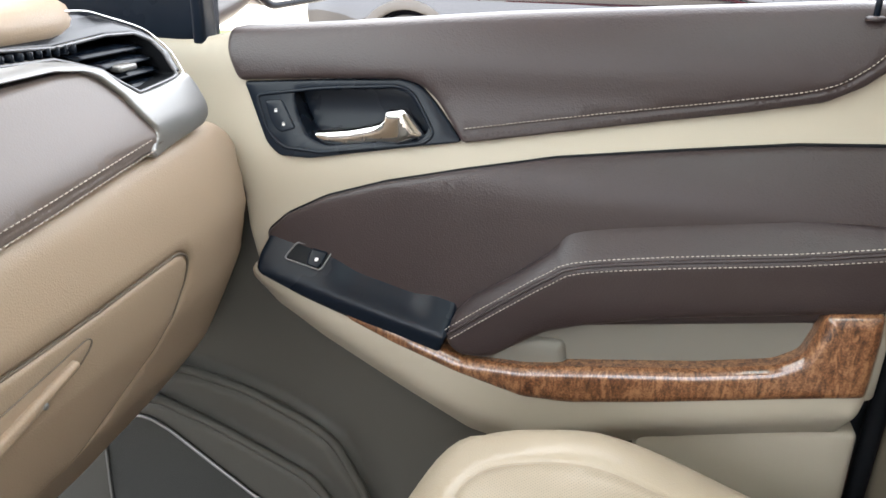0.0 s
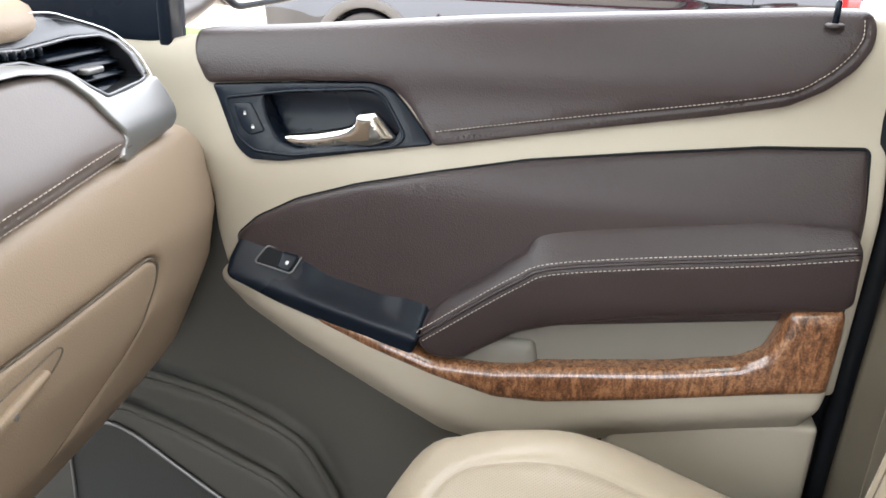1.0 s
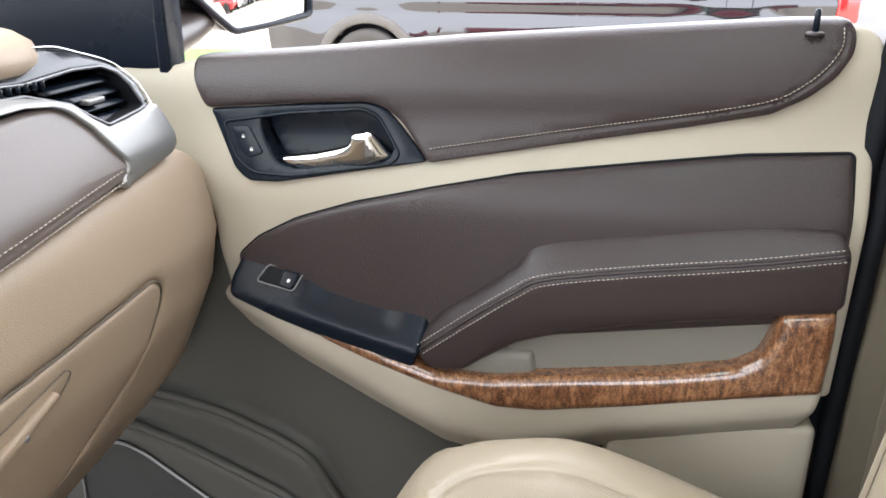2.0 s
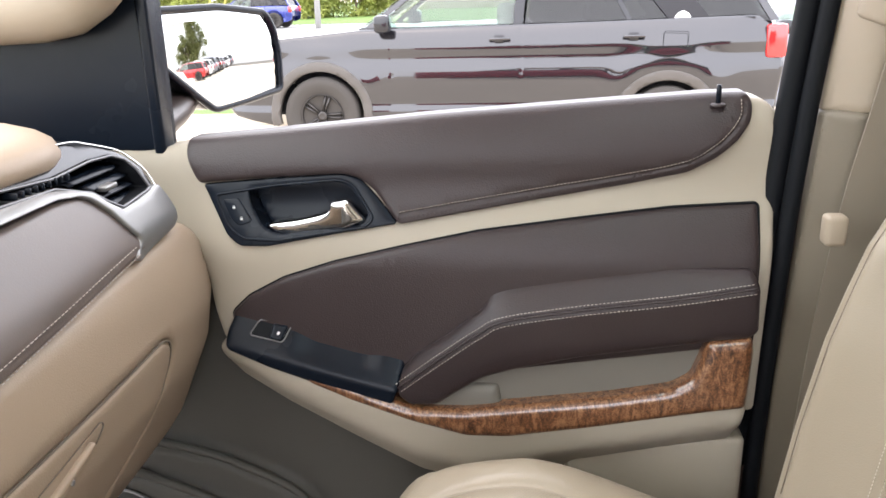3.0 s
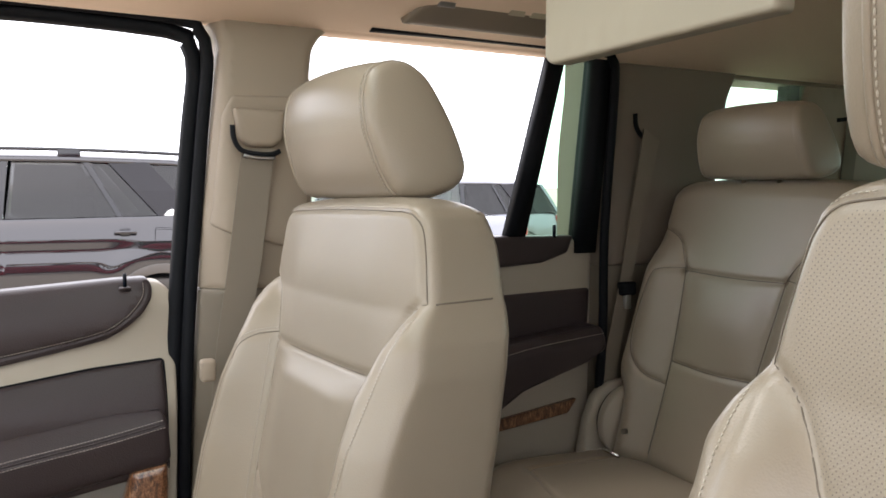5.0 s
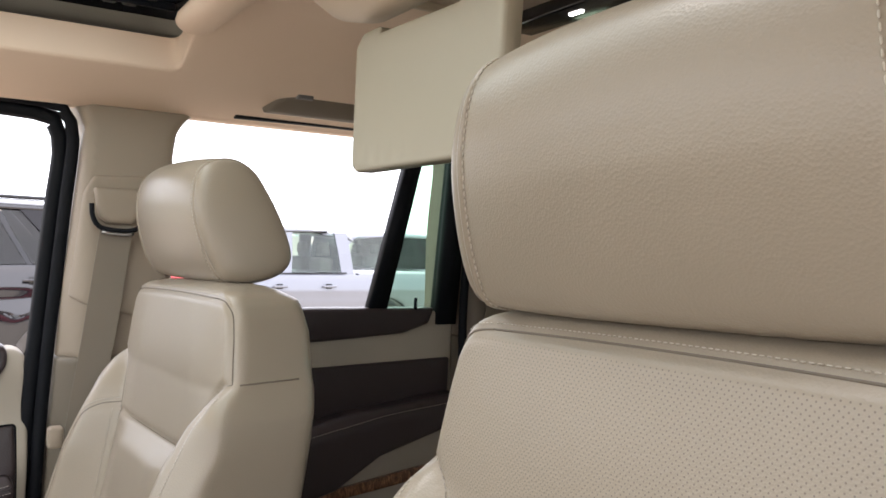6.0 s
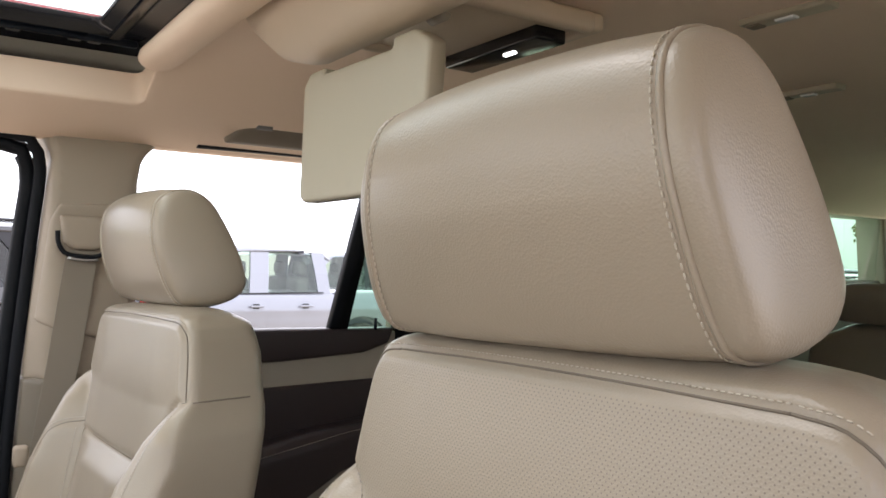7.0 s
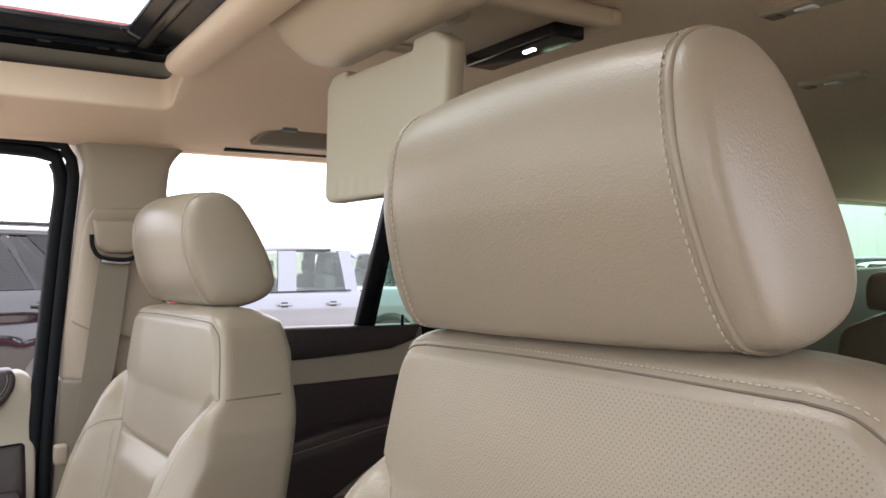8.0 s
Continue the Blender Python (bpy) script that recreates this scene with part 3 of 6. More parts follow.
fr2 = smooth_line([(0.342, 0.776, 0.80), (0.351, 0.776, 1.10), (0.363, 0.775, 1.30), (0.384, 0.767, 1.55), (0.394, 0.760, 1.655), (0.384, 0.755, 1.700), (0.352, 0.752, 1.720), (0.10, 0.747, 1.725), (-0.10, 0.749, 1.708), (-0.31, 0.762, 1.565), (-0.41, 0.781, 1.487)], 0.02)
part("window_frame", tube(fr2, 0.014, 8), M_RUBBER, door, "black window frame")

SAIL = [(-0.760, 1.27), (-0.74, 1.42), (-0.60, 1.46), (-0.50, 1.56), (-0.446, 1.56), (-0.449, 1.246), (-0.482, 1.238), (-0.60, 1.25)]
sail = part("sail_panel", pillow(rounded(SAIL, 0.016), lambda a, b, h: (a, 0.79 - h, b), lambda a, b: 0.004 + 0 * a, r=0.008, depth=0.03), M_BLACK, door, "black mirror sail panel")
part("frame_post", rbox((-0.464, 0.782, 1.235), (-0.447, 0.815, 1.62), 0.005), M_BLACK, door)

# ---- dashboard ----
def dash_x(y, z):
    x = np.interp(z, [0.70, 0.80, 0.9, 1.0, 1.07, 1.13, 1.18, 1.25, 1.29], [-0.58, -0.50, -0.42, -0.375, -0.362, -0.372, -0.39, -0.425, -0.47])
    return x - 0.03 * np.maximum(0, (y - 0.62) / 0.14) ** 2 - 0.04 * sstep(y, 0.735, 0.775)


def on_dash(a, b, h):
    return (float(dash_x(a, b)) + h, a, b)


dash = thing("dashboard", "tan and brown leather dashboard with a silver vent surround", "dashboard")
LOWD = [(-0.5, 0.74), (0.55, 0.76), (0.66, 0.84), (0.735, 0.95), (0.772, 1.02), (0.775, 1.07), (0.745, 1.145), (0.70, 1.17), (0.57, 1.165), (0.38, 1.15), (-0.5, 1.12)]
GLOVE = rounded([(-0.1, 1.055), (0.34, 1.060), (0.42, 1.062), (0.55, 1.069), (0.570, 1.058), (0.568, 1.035), (0.53, 0.97), (0.44, 0.90), (0.30, 0.86), (-0.1, 0.86)], 0.014)
part("lower_dash", pillow(rounded(LOWD, 0.03), on_dash, None, r=0.012, step=0.016, depth=0.05, grooves=[np.r_[GLOVE, GLOVE[:1]]], groove=(0.006, 0.0035)), M_TAN, dash, "tan grained lower dashboard")
glovebox = part("glovebox_door", pillow(GLOVE + (GLOVE.mean(0) - GLOVE) * 0.012, on_dash, lambda a, b: 0.002 + 0 * a, r=0.005, step=0.014, depth=0.02), M_TAN, dash)
LATCH = rounded([(0.22, 1.010), (0.30, 1.032), (0.405, 1.048), (0.412, 1.040), (0.395, 1.026), (0.32, 1.004), (0.22, 0.985)], 0.012)
part("latch_recess", pillow(LATCH, on_dash, lambda a, b: 0.0035 + 0 * a, r=0.003, step=0.01, depth=0.004), M_TAN, glovebox)
part("latch_gap", tube(on_surface(LATCH, on_dash, lambda a, b: 0.0035 + 0 * a, -0.0002), 0.0008, 6, True), M_SEAM_SHADE, glovebox)
part("latch_handle", pillow(rounded([(0.27, 1.005), (0.31, 1.018), (0.385, 1.038), (0.390, 1.031), (0.33, 1.010), (0.28, 0.995)], 0.008), on_dash, lambda a, b: 0.010 + 0 * a, r=0.004, step=0.008, depth=0.008), M_TAN, glovebox)
part("glovebox_lock", tube([on_dash(0.345, 1.018, 0.006), on_dash(0.345, 1.018, 0.0106)], 0.003, 16), M_SILVER, glovebox)
LEATHER = [(0.0, 1.235), (0.463, 1.249), (0.520, 1.250), (0.548, 1.234), (0.570, 1.200), (0.584, 1.182), (0.584, 1.174), (0.472, 1.161), (0.383, 1.152), (0.0, 1.12)]
dstitch = smooth_line([(0.555, 1.176), (0.473, 1.168), (0.384, 1.159), (0.2, 1.143), (0.0, 1.13)])
hl = lambda a, b: 0.008 + 0 * a
lp = part("leather_pad", pillow(rounded(LEATHER, 0.01), on_dash, hl, r=0.006, step=0.01, depth=0.02, grooves=[dstitch], groove=(0.002, 0.0025)), M_DASHPAD, dash, "brown leather dash pad with twin stitched edge")
for d in (0.0045, -0.0045):
    part("stitching", stitches(on_surface(offset(dstitch, d), on_dash, hl, 0.0004), 0.0045, 0.002, 0.0006), M_THREAD, lp)
SILVER = [(0.0, 1.262), (0.47, 1.263), (0.512, 1.257), (0.537, 1.247), (0.551, 1.233), (0.568, 1.221), (0.600, 1.222), (0.632, 1.225), (0.655, 1.228), (0.666, 1.226), (0.672, 1.212), (0.673, 1.197), (0.668, 1.182), (0.656, 1.175),
          (0.627, 1.172), (0.594, 1.168), (0.563, 1.163), (0.552, 1.164), (0.549, 1.171), (0.566, 1.183), (0.566, 1.189), (0.557, 1.202), (0.545, 1.223), (0.527, 1.241), (0.51, 1.249), (0.48, 1.253), (0.0, 1.25)]
part("silver_trim", pillow(rounded(SILVER, 0.005), on_dash, lambda a, b: 0.014 - 0.010 * sstep(b, 1.195, 1.165) * sstep(a, 0.53, 0.57), r=0.0035, step=0.007, depth=0.03), M_SILVER, dash, "satin silver trim around the air vent")
VENT = rounded([(0.40, 1.276), (0.507, 1.269), (0.582, 1.272), (0.625, 1.270), (0.641, 1.262), (0.641, 1.245), (0.644, 1.228), (0.632, 1.226), (0.571, 1.222), (0.553, 1.233), (0.535, 1.247), (0.493, 1.261), (0.40, 1.264)], 0.005)
part("vent_well", pillow(VENT, on_dash, lambda a, b: -0.030 + 0 * a, r=0.003, depth=0.01), M_RUBBER, dash)
rim_f, rim_b = ([on_dash(a, b, h) for a, b in VENT] for h in (0.011, -0.034))
nv = len(VENT)
part("vent_liner", (rim_f + rim_b, [(i, (i + 1) % nv, nv + (i + 1) % nv, nv + i) for i in range(nv)]), M_RUBBER, dash)
part("vent_rim", tube(on_surface(VENT, on_dash, lambda a, b: 0.011 + 0 * a), 0.0018, 8, True), M_VENTRIM, dash)
SHROUD = rounded([(0.40, 1.276), (0.507, 1.270), (0.582, 1.273), (0.625, 1.271), (0.642, 1.262), (0.642, 1.245), (0.645, 1.229), (0.657, 1.229), (0.656, 1.240), (0.654, 1.252), (0.651, 1.264), (0.643, 1.272), (0.614, 1.284), (0.578, 1.292), (0.50, 1.296), (0.40, 1.296)], 0.003)
part("vent_shroud", pillow(SHROUD, on_dash, lambda a, b: 0.010 + 0 * a, r=0.002, step=0.008, depth=0.03), M_GLOSSBLACK, dash)
part("vent_chrome", tube(on_surface(smooth_line([(0.48, 1.297), (0.578, 1.294), (0.614, 1.285), (0.645, 1.273), (0.653, 1.264), (0.656, 1.249), (0.659, 1.235), (0.659, 1.227), (0.644, 1.225)]), on_dash, lambda a, b: 0.011 + 0 * a), 0.0011, 8), M_CHROME, dash, "thin chrome vent arc")
for k in range(4):
    z0 = 1.2225 + 0.0108 * k
    ya, yb = (0.575, 0.563, 0.553, 0.53)[k], (0.640, 0.639, 0.638, 0.637)[k]
    line = [on_dash(y, z0, -0.004) for y in np.linspace(ya, yb, 9)]
    back = [(x - 0.024, y, z + 0.007) for x, y, z in line]
    sl = [tuple(np.array(p) + (0, 0, 0.0010)) for p in line], [tuple(np.array(p) + (0, 0, 0.0010)) for p in back], [tuple(np.array(p) - (0, 0, 0.0010)) for p in back], [tuple(np.array(p) - (0, 0, 0.0010)) for p in line]
    part("vent_slat", loft([[q[i] for q in sl] for i in range(9)]), M_BLACK, dash)
part("vent_tab", rbox(on_dash(0.570, 1.2395, -0.010), tuple(np.array(on_dash(0.597, 1.2455, 0.006))), 0.002), M_SILVER, dash)
for k in range(9):
    y0 = 0.44 + 0.011 * k
    part("vent_slat", rbox((-0.452, y0, 1.262), (-0.432, y0 + 0.004, 1.270), 0.001, 1), M_BLACK, dash)
top = []
for y in np.linspace(-0.75, 0.66, 40):
    e = max(0.0, (y - 0.50) / 0.16)
    top.append([(x - 0.12 * e**2, y, z - 0.02 * e**3) for x, z in ((-0.452, 1.270), (-0.440, 1.278), (-0.438, 1.290), (-0.446, 1.302), (-0.465, 1.311), (-0.50, 1.318), (-0.62, 1.325), (-0.95, 1.30), (-1.0, 1.25), (-0.8, 1.22), (-0.5, 1.24))])
part("top_pad", loft(top), M_TAN, dash, "tan soft top pad")
part("vent_box", rbox((-0.62, 0.38, 1.195), (-0.475, 0.650, 1.284), 0.01), M_RUBBER, dash)
part("dash_end", rbox((-0.80, 0.64, 1.00), (-0.440, 0.668, 1.215), 0.01), M_RUBBER, dash)
part("glovebox_gap", tube(on_surface(GLOVE, on_dash, lambda a, b: 0.0 * a, -0.0012), 0.0014, 6, True), M_SEAM_SHADE, dash)
part("dash_core", rbox((-1.0, -0.80, 0.85), (-0.50, 0.70, 1.24), 0.03), M_RUBBER, dash)

# ---- seats ----
def corner(t, r):
    t = np.clip(t, 0, r)
    return r - np.sqrt(np.maximum(r * r - t * t, 0))


# seams of a front backrest: line, depth of its groove, offsets of its stitch rows
def front_seams(outer):
    """outer: the side, -1 or 1, that faces the door; its bolster has a panel seam, the other a seam along its crest."""
    seams = []
    for s in (-1, 1):
        seams += [(smooth_line([(s * 0.165, 1.258), (s * 0.160, 1.20), (s * 0.152, 1.10), (s * 0.140, 0.95)]), 0.0050, (0.0062, -0.0062)),
                  (smooth_line([(s * 0.2215, 1.346), (s * 0.210, 1.341), (s * 0.192, 1.322), (s * 0.176, 1.290), (s * 0.165, 1.260)]), 0.0045, ()),
                  (smooth_line([(s * 0.2215, 1.346), (s * 0.2155, 1.375), (s * 0.208, 1.405), (s * 0.200, 1.426), (s * 0.184, 1.439), (s * 0.160, 1.4425)]), 0.0030, (-0.0042 * s,))]
    s = outer
    seams += [(smooth_line([(s * 0.168, 1.268), (s * 0.190, 1.262), (s * 0.206, 1.236), (s * 0.214, 1.17), (s * 0.217, 1.0), (s * 0.217, 0.92)]), 0.0030, (0.0062,)),
              (smooth_line([(-s * 0.2215, 1.346), (-s * 0.2185, 1.32), (-s * 0.2165, 1.28), (-s * 0.216, 1.2), (-s * 0.2135, 1.1), (-s * 0.209, 0.92)]), 0.0026, (-0.0052 * s,)),
              (smooth_line([(-0.165, 1.258), (-0.08, 1.255), (0.08, 1.255), (0.165, 1.258)]), 0.0055, ()),
              (smooth_line([(-0.150, 1.085), (-0.075, 1.048), (0, 1.036), (0.075, 1.048), (0.150, 1.085)]), 0.0045, ()),
              (smooth_line([(-0.160, 1.4425), (-0.08, 1.444), (0.0, 1.4445), (0.08, 1.444), (0.160, 1.4425)]), 0.0030, (0.0042,))]
    return seams


def seat_w(z):
    return np.interp(z, [0.88, 1.0, 1.1, 1.2, 1.27, 1.305, 1.325, 1.340, 1.352, 1.37, 1.40, 1.42, 1.435, 1.446, 1.4525, 1.456],
                     [0.250, 0.254, 0.256, 0.255, 0.252, 0.247, 0.239, 0.231, 0.227, 0.2235, 0.216, 0.2105, 0.203, 0.192, 0.178, 0.155])


def seat_line(z):
    """The rake of a front backrest."""
    return 0.475 + (np.minimum(z, 1.335) - 1.26) * 0.235 + np.maximum(z - 1.335, 0) * 0.10


def seat_front(y, z, grooves=()):
    """How far forward the front of a backrest stands at (y, z): x of its face."""
    x = seat_line(z)
    ay = np.abs(y)
    inner = np.interp(z, [0.9, 1.1, 1.258, 1.29, 1.322, 1.346], [0.137, 0.149, 0.162, 0.173, 0.189, 0.218])
    crest = np.interp(z, [0.9, 1.15, 1.25, 1.30, 1.346], [0.214, 0.212, 0.204, 0.210, 0.224])
    high = np.interp(z, [0.90, 1.0, 1.1, 1.2, 1.25, 1.30, 1.33, 1.346], [0.050, 0.058, 0.062, 0.057, 0.047, 0.030, 0.013, 0.0])
    x = x - high * sstep(ay, inner - 0.004, np.maximum(crest, inner + 0.012)) + 0.020 * sstep(ay, crest + 0.006, crest + 0.042) * sstep(1.34 - z, 0, 0.08)
    x = x - 0.008 * np.exp(-((z - 1.355) / 0.085) ** 2) * (1 - sstep(ay, 0.10, 0.215)) - 0.016 * (1 - sstep(ay, 0.06, 0.165)) * sstep(1.258 - z, 0, 0.035) * sstep(z, 0.95, 1.20)
    x = x + corner(ay - (seat_w(z) - 0.020), 0.020) + corner(z - 1.434, 0.022)
    if grooves:
        p = np.c_[np.ravel(y), np.ravel(z)]
        cut = np.zeros(len(p))
        for g, deep, _ in grooves:
            cut = np.maximum(cut, deep * np.exp(-((far_from(p, g) / 0.0042) ** 2)))
        x = x + cut.reshape(np.shape(x))
    return x


SIDE_IN = 0.014


def seat_back_x(z):
    return seat_line(z) + np.interp(z, [0.88, 1.0, 1.33, 1.40, 1.44, 1.4561], [0.140, 0.142, 0.126, 0.120, 0.108, 0.080])


def backrest_mesh(seams):
    zs = np.r_[np.arange(0.88, 1.415, 0.005), np.linspace(1.415, 1.456, 16)]
    rings, uv = [], []
    nf, ns, nb = 112, 12, 24
    for z in zs:
        w = float(seat_w(z))
        t = np.sin(np.linspace(-1, 1, nf) * math.pi / 2 * 0.94) / math.sin(math.pi / 2 * 0.94)
        y = t * w
        xf = seat_front(y, np.full(nf, z), seams)
        xb = float(seat_back_x(z))
        side_r = [(w - SIDE_IN * k / ns, x) for k, x in enumerate(np.linspace(xf[-1], xb - 0.03, ns + 1)) if k]
        back = [(w - SIDE_IN - 0.03 * (1 - math.cos(a)), xb - 0.03 + 0.03 * math.sin(a)) for a in np.linspace(0.3, math.pi / 2, 6)]
        wb = back[-1][0]
        flat = [(yy, xb + 0.004 * (1 - (yy / wb) ** 2)) for yy in np.linspace(wb, -wb, nb)[1:-1]]
        side_l = [(-a, b) for a, b in (side_r + back)[::-1]]
        ring = list(zip(y, xf)) + side_r + back + flat + side_l
        rings.append([(x, yy, z) for yy, x in ring])
        uv += [(yy, z) for yy, x in ring]
    mid = np.array(rings[-1]).mean(0)
    for k, dz in ((0.8, 0.0022), (0.5, 0.0036), (0.2, 0.0040)):
        rings.append([tuple(mid + (np.array(p) - mid) * (k, k, 1) + (0, 0, dz)) for p in rings[len(zs) - 1]])
        uv += [(p[1], p[2]) for p in rings[-1]]
    verts, faces = loft(rings)
    me = mesh("backrest", verts, faces, True, uv)
    n = len(rings[0])
    co = np.array(verts)
    c = np.array([co[list(f)].mean(0) if len(f) == 4 else (9, 9, 0) for f in faces])
    perf = (np.abs(c[:, 1]) < np.interp(c[:, 2], [1.258, 1.29, 1.322, 1.346, 1.39, 1.425, 1.438], [0.158, 0.170, 0.186, 0.203, 0.203, 0.192, 0.170])) & (c[:, 2] > 1.260) & (c[:, 2] < 1.438)
    perf |= (np.abs(c[:, 1]) < np.interp(c[:, 2], [0.95, 1.1, 1.258], [0.135, 0.146, 0.158])) & (c[:, 2] > 0.95) & (c[:, 2] < 1.251)
    perf &= np.array([i % n < nf for i in range(len(faces))])
    me.materials.append(M_SEAT)
    me.materials.append(M_PERF)
    me.polygons.foreach_set("material_index", perf.astype(np.int32))
    return me


HEAD = [(0.046, -0.083), (0.031, -0.077), (0.017, -0.054), (0.006, -0.023), (-0.001, 0.008), (-0.001, 0.034), (0.003, 0.054), (0.012, 0.068), (0.028, 0.077), (0.047, 0.080), (0.065, 0.076), (0.083, 0.063), (0.097, 0.042), (0.111, 0.016), (0.123, -0.012), (0.130, -0.036), (0.131, -0.050), (0.126, -0.062), (0.113, -0.072), (0.09, -0.080), (0.066, -0.084)]
HEAD_C, HEAD_HALF = 0.062, 0.129


def head_at(p, y, k):
    """A point of a headrest: profile point p, at y across, its section scaled by k; wider below than above."""
    z = p[1] * k
    bulge = 0.010 * (1 - (min(abs(y), HEAD_HALF) / HEAD_HALF) ** 2)
    return (HEAD_C + (p[0] - HEAD_C) * k - bulge * min(1.0, max(0.0, (HEAD_C - p[0]) / 0.06)), y * (1 - 0.95 * z), z + 0.004 * (1 - (y / 0.15) ** 2) * (1 if z > 0 else 0))


def headrest_mesh():
    prof = smooth_line(HEAD, 0.0055, True)
    half = HEAD_HALF
    st = [(y, 1.0 - 0.030 * (abs(y) / half) ** 4) for y in np.linspace(-half, half, 61)]
    for dy, k in ((0.0022, 0.958), (0.0042, 0.966), (0.008, 0.962), (0.012, 0.945), (0.0155, 0.915), (0.0185, 0.86), (0.0205, 0.77), (0.0222, 0.6), (0.0232, 0.38), (0.0236, 0.15)):
        st.append((half + dy, k))
        st.insert(0, (-half - dy, k))
    return mesh("headrest_cushion", *loft([[head_at(p, y, k) for p in prof] for y, k in st])), prof


HEAD_ME, HEAD_PROF = headrest_mesh()


def cushion_parts(seat, aside):
    ol = rounded([(-0.090, -0.17), (-0.090, 0.17), (-0.06, 0.235), (0.0, 0.265), (0.2, 0.27), (0.42, 0.25), (0.46, 0.0), (0.42, -0.25), (0.2, -0.27), (0.0, -0.265), (-0.06, -0.235)], 0.05)
    seams = [smooth_line([(-0.035, s * 0.02), (-0.035, s * 0.11), (-0.020, s * 0.155), (0.02, s * 0.180), (0.10, s * 0.185), (0.25, s * 0.16), (0.40, s * 0.15)]) for s in (-1, 1)]

    def top(a, b):
        ab = np.abs(b)
        return 0.890 - 0.03 * sstep(a, 0.0, 0.4) - 0.05 * sstep(a, 0.08, 0.32) * sstep(b, 0.06, 0.24) + 0.014 * sstep(ab, 0.15, 0.22) * sstep(a, -0.02, 0.1) - 0.05 * (1 - sstep(a, -0.12, 0.02)) ** 2 - 0.006 * (1 - sstep(ab, 0.0, 0.15)) - 0.035 * sstep(ab, 0.21, 0.275) ** 2

    me = mesh("cushion", *pillow(ol, lambda a, b, h: (a, b, h), top, r=0.035, step=0.012, depth=0.14, grooves=seams, groove=(0.004, 0.0045)))
    ob = part("cushion", me, [M_SEAT, M_PERF], seat, m=pose(-0.015, aside, 0.034))
    co = np.array([tuple(v.co) for v in me.vertices])
    c = np.array([co[list(p.vertices)].mean(0) for p in me.polygons])
    ok = (np.abs(c[:, 1]) < np.interp(c[:, 0], [-0.03, 0.02, 0.1, 0.25, 0.4], [0.14, 0.174, 0.180, 0.155, 0.145])) & (c[:, 0] > -0.030) & (c[:, 2] > 0.83)
    me.polygons.foreach_set("material_index", ok.astype(np.int32))
    part("seat_base", rbox((-0.02, -0.22, 0.56), (0.40, 0.22, 0.80), 0.02), M_RUBBER, seat)
    for s in (-1, 1):
        part("side_valance", rbox((-0.05, s * 0.25 - 0.02, 0.70), (0.43, s * 0.25 + 0.02, 0.835), 0.018), M_TRIM, seat)


def head_parts(seat, m):
    head = part("headrest", HEAD_ME, M_SEAT, seat, m=m)
    for s in (-1, 1):
        row = [head_at((p[0] + (-0.0006 if p[0] < HEAD_C else 0.0006), p[1] + (0.0004 if p[1] > 0 else -0.0004)), s * (HEAD_HALF - 0.0022), 0.974) for p in np.r_[HEAD_PROF, HEAD_PROF[:1]]]
        part("stitching", stitches(row, 0.0034, 0.0014, 0.00062), M_DTHREAD, head)
        part("piping", tube([head_at(p, s * (HEAD_HALF + 0.0024), 0.961) for p in HEAD_PROF], 0.0024, 7, True), M_SEAT, head)
        part("headrest_post", tube([(0.072, s * 0.062, -0.15), (0.072, s * 0.062, -0.06)], 0.006, 12), M_CHROME, head)
        part("post_collar", tube([(0.072, s * 0.062, -0.118), (0.072, s * 0.062, -0.096)], [0.012, 0.010], 16), M_RUBBER, head)
    return head


def front_seat(name, label, m, head, aside, outer):
    seat = thing(name, label, "car seat", m, group="front seats")
    cushion_parts(seat, aside)
    seams = front_seams(outer)
    bk = part("backrest", backrest_mesh(seams), (), seat)
    for g, deep, rows in seams:
        for d in rows:
            pts = [(float(seat_front(np.array([a]), np.array([b]))[0]) - 0.0002, a, b) for a, b in offset(g, d) if abs(a) < seat_w(b) - 0.006 and b < 1.45]
            if len(pts) > 4:
                part("stitching", stitches(pts, 0.0026, 0.0014, 0.0005), M_DTHREAD, bk)
        pts = [(float(seat_front(np.array([a]), np.array([b]), seams)[0]) - 0.0005, a, b) for a, b in g if abs(a) < seat_w(b) - 0.003 and b < 1.45]
        if deep > 0.0028:
            # dark line laid in the groove as its shade
            part("seam", tube(pts, 0.0006 if deep > 0.0035 else 0.0008, 5), M_SEAM_SHADE, bk)
    w0, xa, xb = float(seat_w(1.346)), 0.508, float(seat_back_x(1.346)) - 0.03
    for s in (-1, 1):
        part("side_seam", tube([(x, s * (w0 + 0.0002 - SIDE_IN * (x - xa) / (xb - xa)), 1.346) for x in np.linspace(xa, xb, 8)], 0.0011, 6), M_SEAM_SHADE, bk)
    head_parts(seat, m.inverted() @ head)
    return seat


passenger = front_seat("passenger_seat", "cream perforated leather front passenger seat, upright", pose(0.0017, 0.2741, -0.003, -1.5, 0, 4.07), pose(0.4930, 0.4070, 1.5405, -0.5, 0, 4.6) @ Matrix.Diagonal((1.05, 1, 1.045, 1)), 0.036, 1)
driver = front_seat("driver_seat", "cream perforated leather driver seat with stitched headrest", pose(0.034, -0.547, 0.029, -1.5, 0, -0.4), pose(0.5050, -0.498, 1.5675, -2, 0, 2.6) @ Matrix.Diagonal((0.90, 1, 1.0, 1)), 0.0, -1)
# ---- cabin shell ----
floor = part("floor", rbox((-1.1, -0.92, 0.48), (3.6, 0.84, 0.56), 0.01), M_CARPET)
tagged(floor, "dark carpeted cabin floor", "floor", kind="structure")


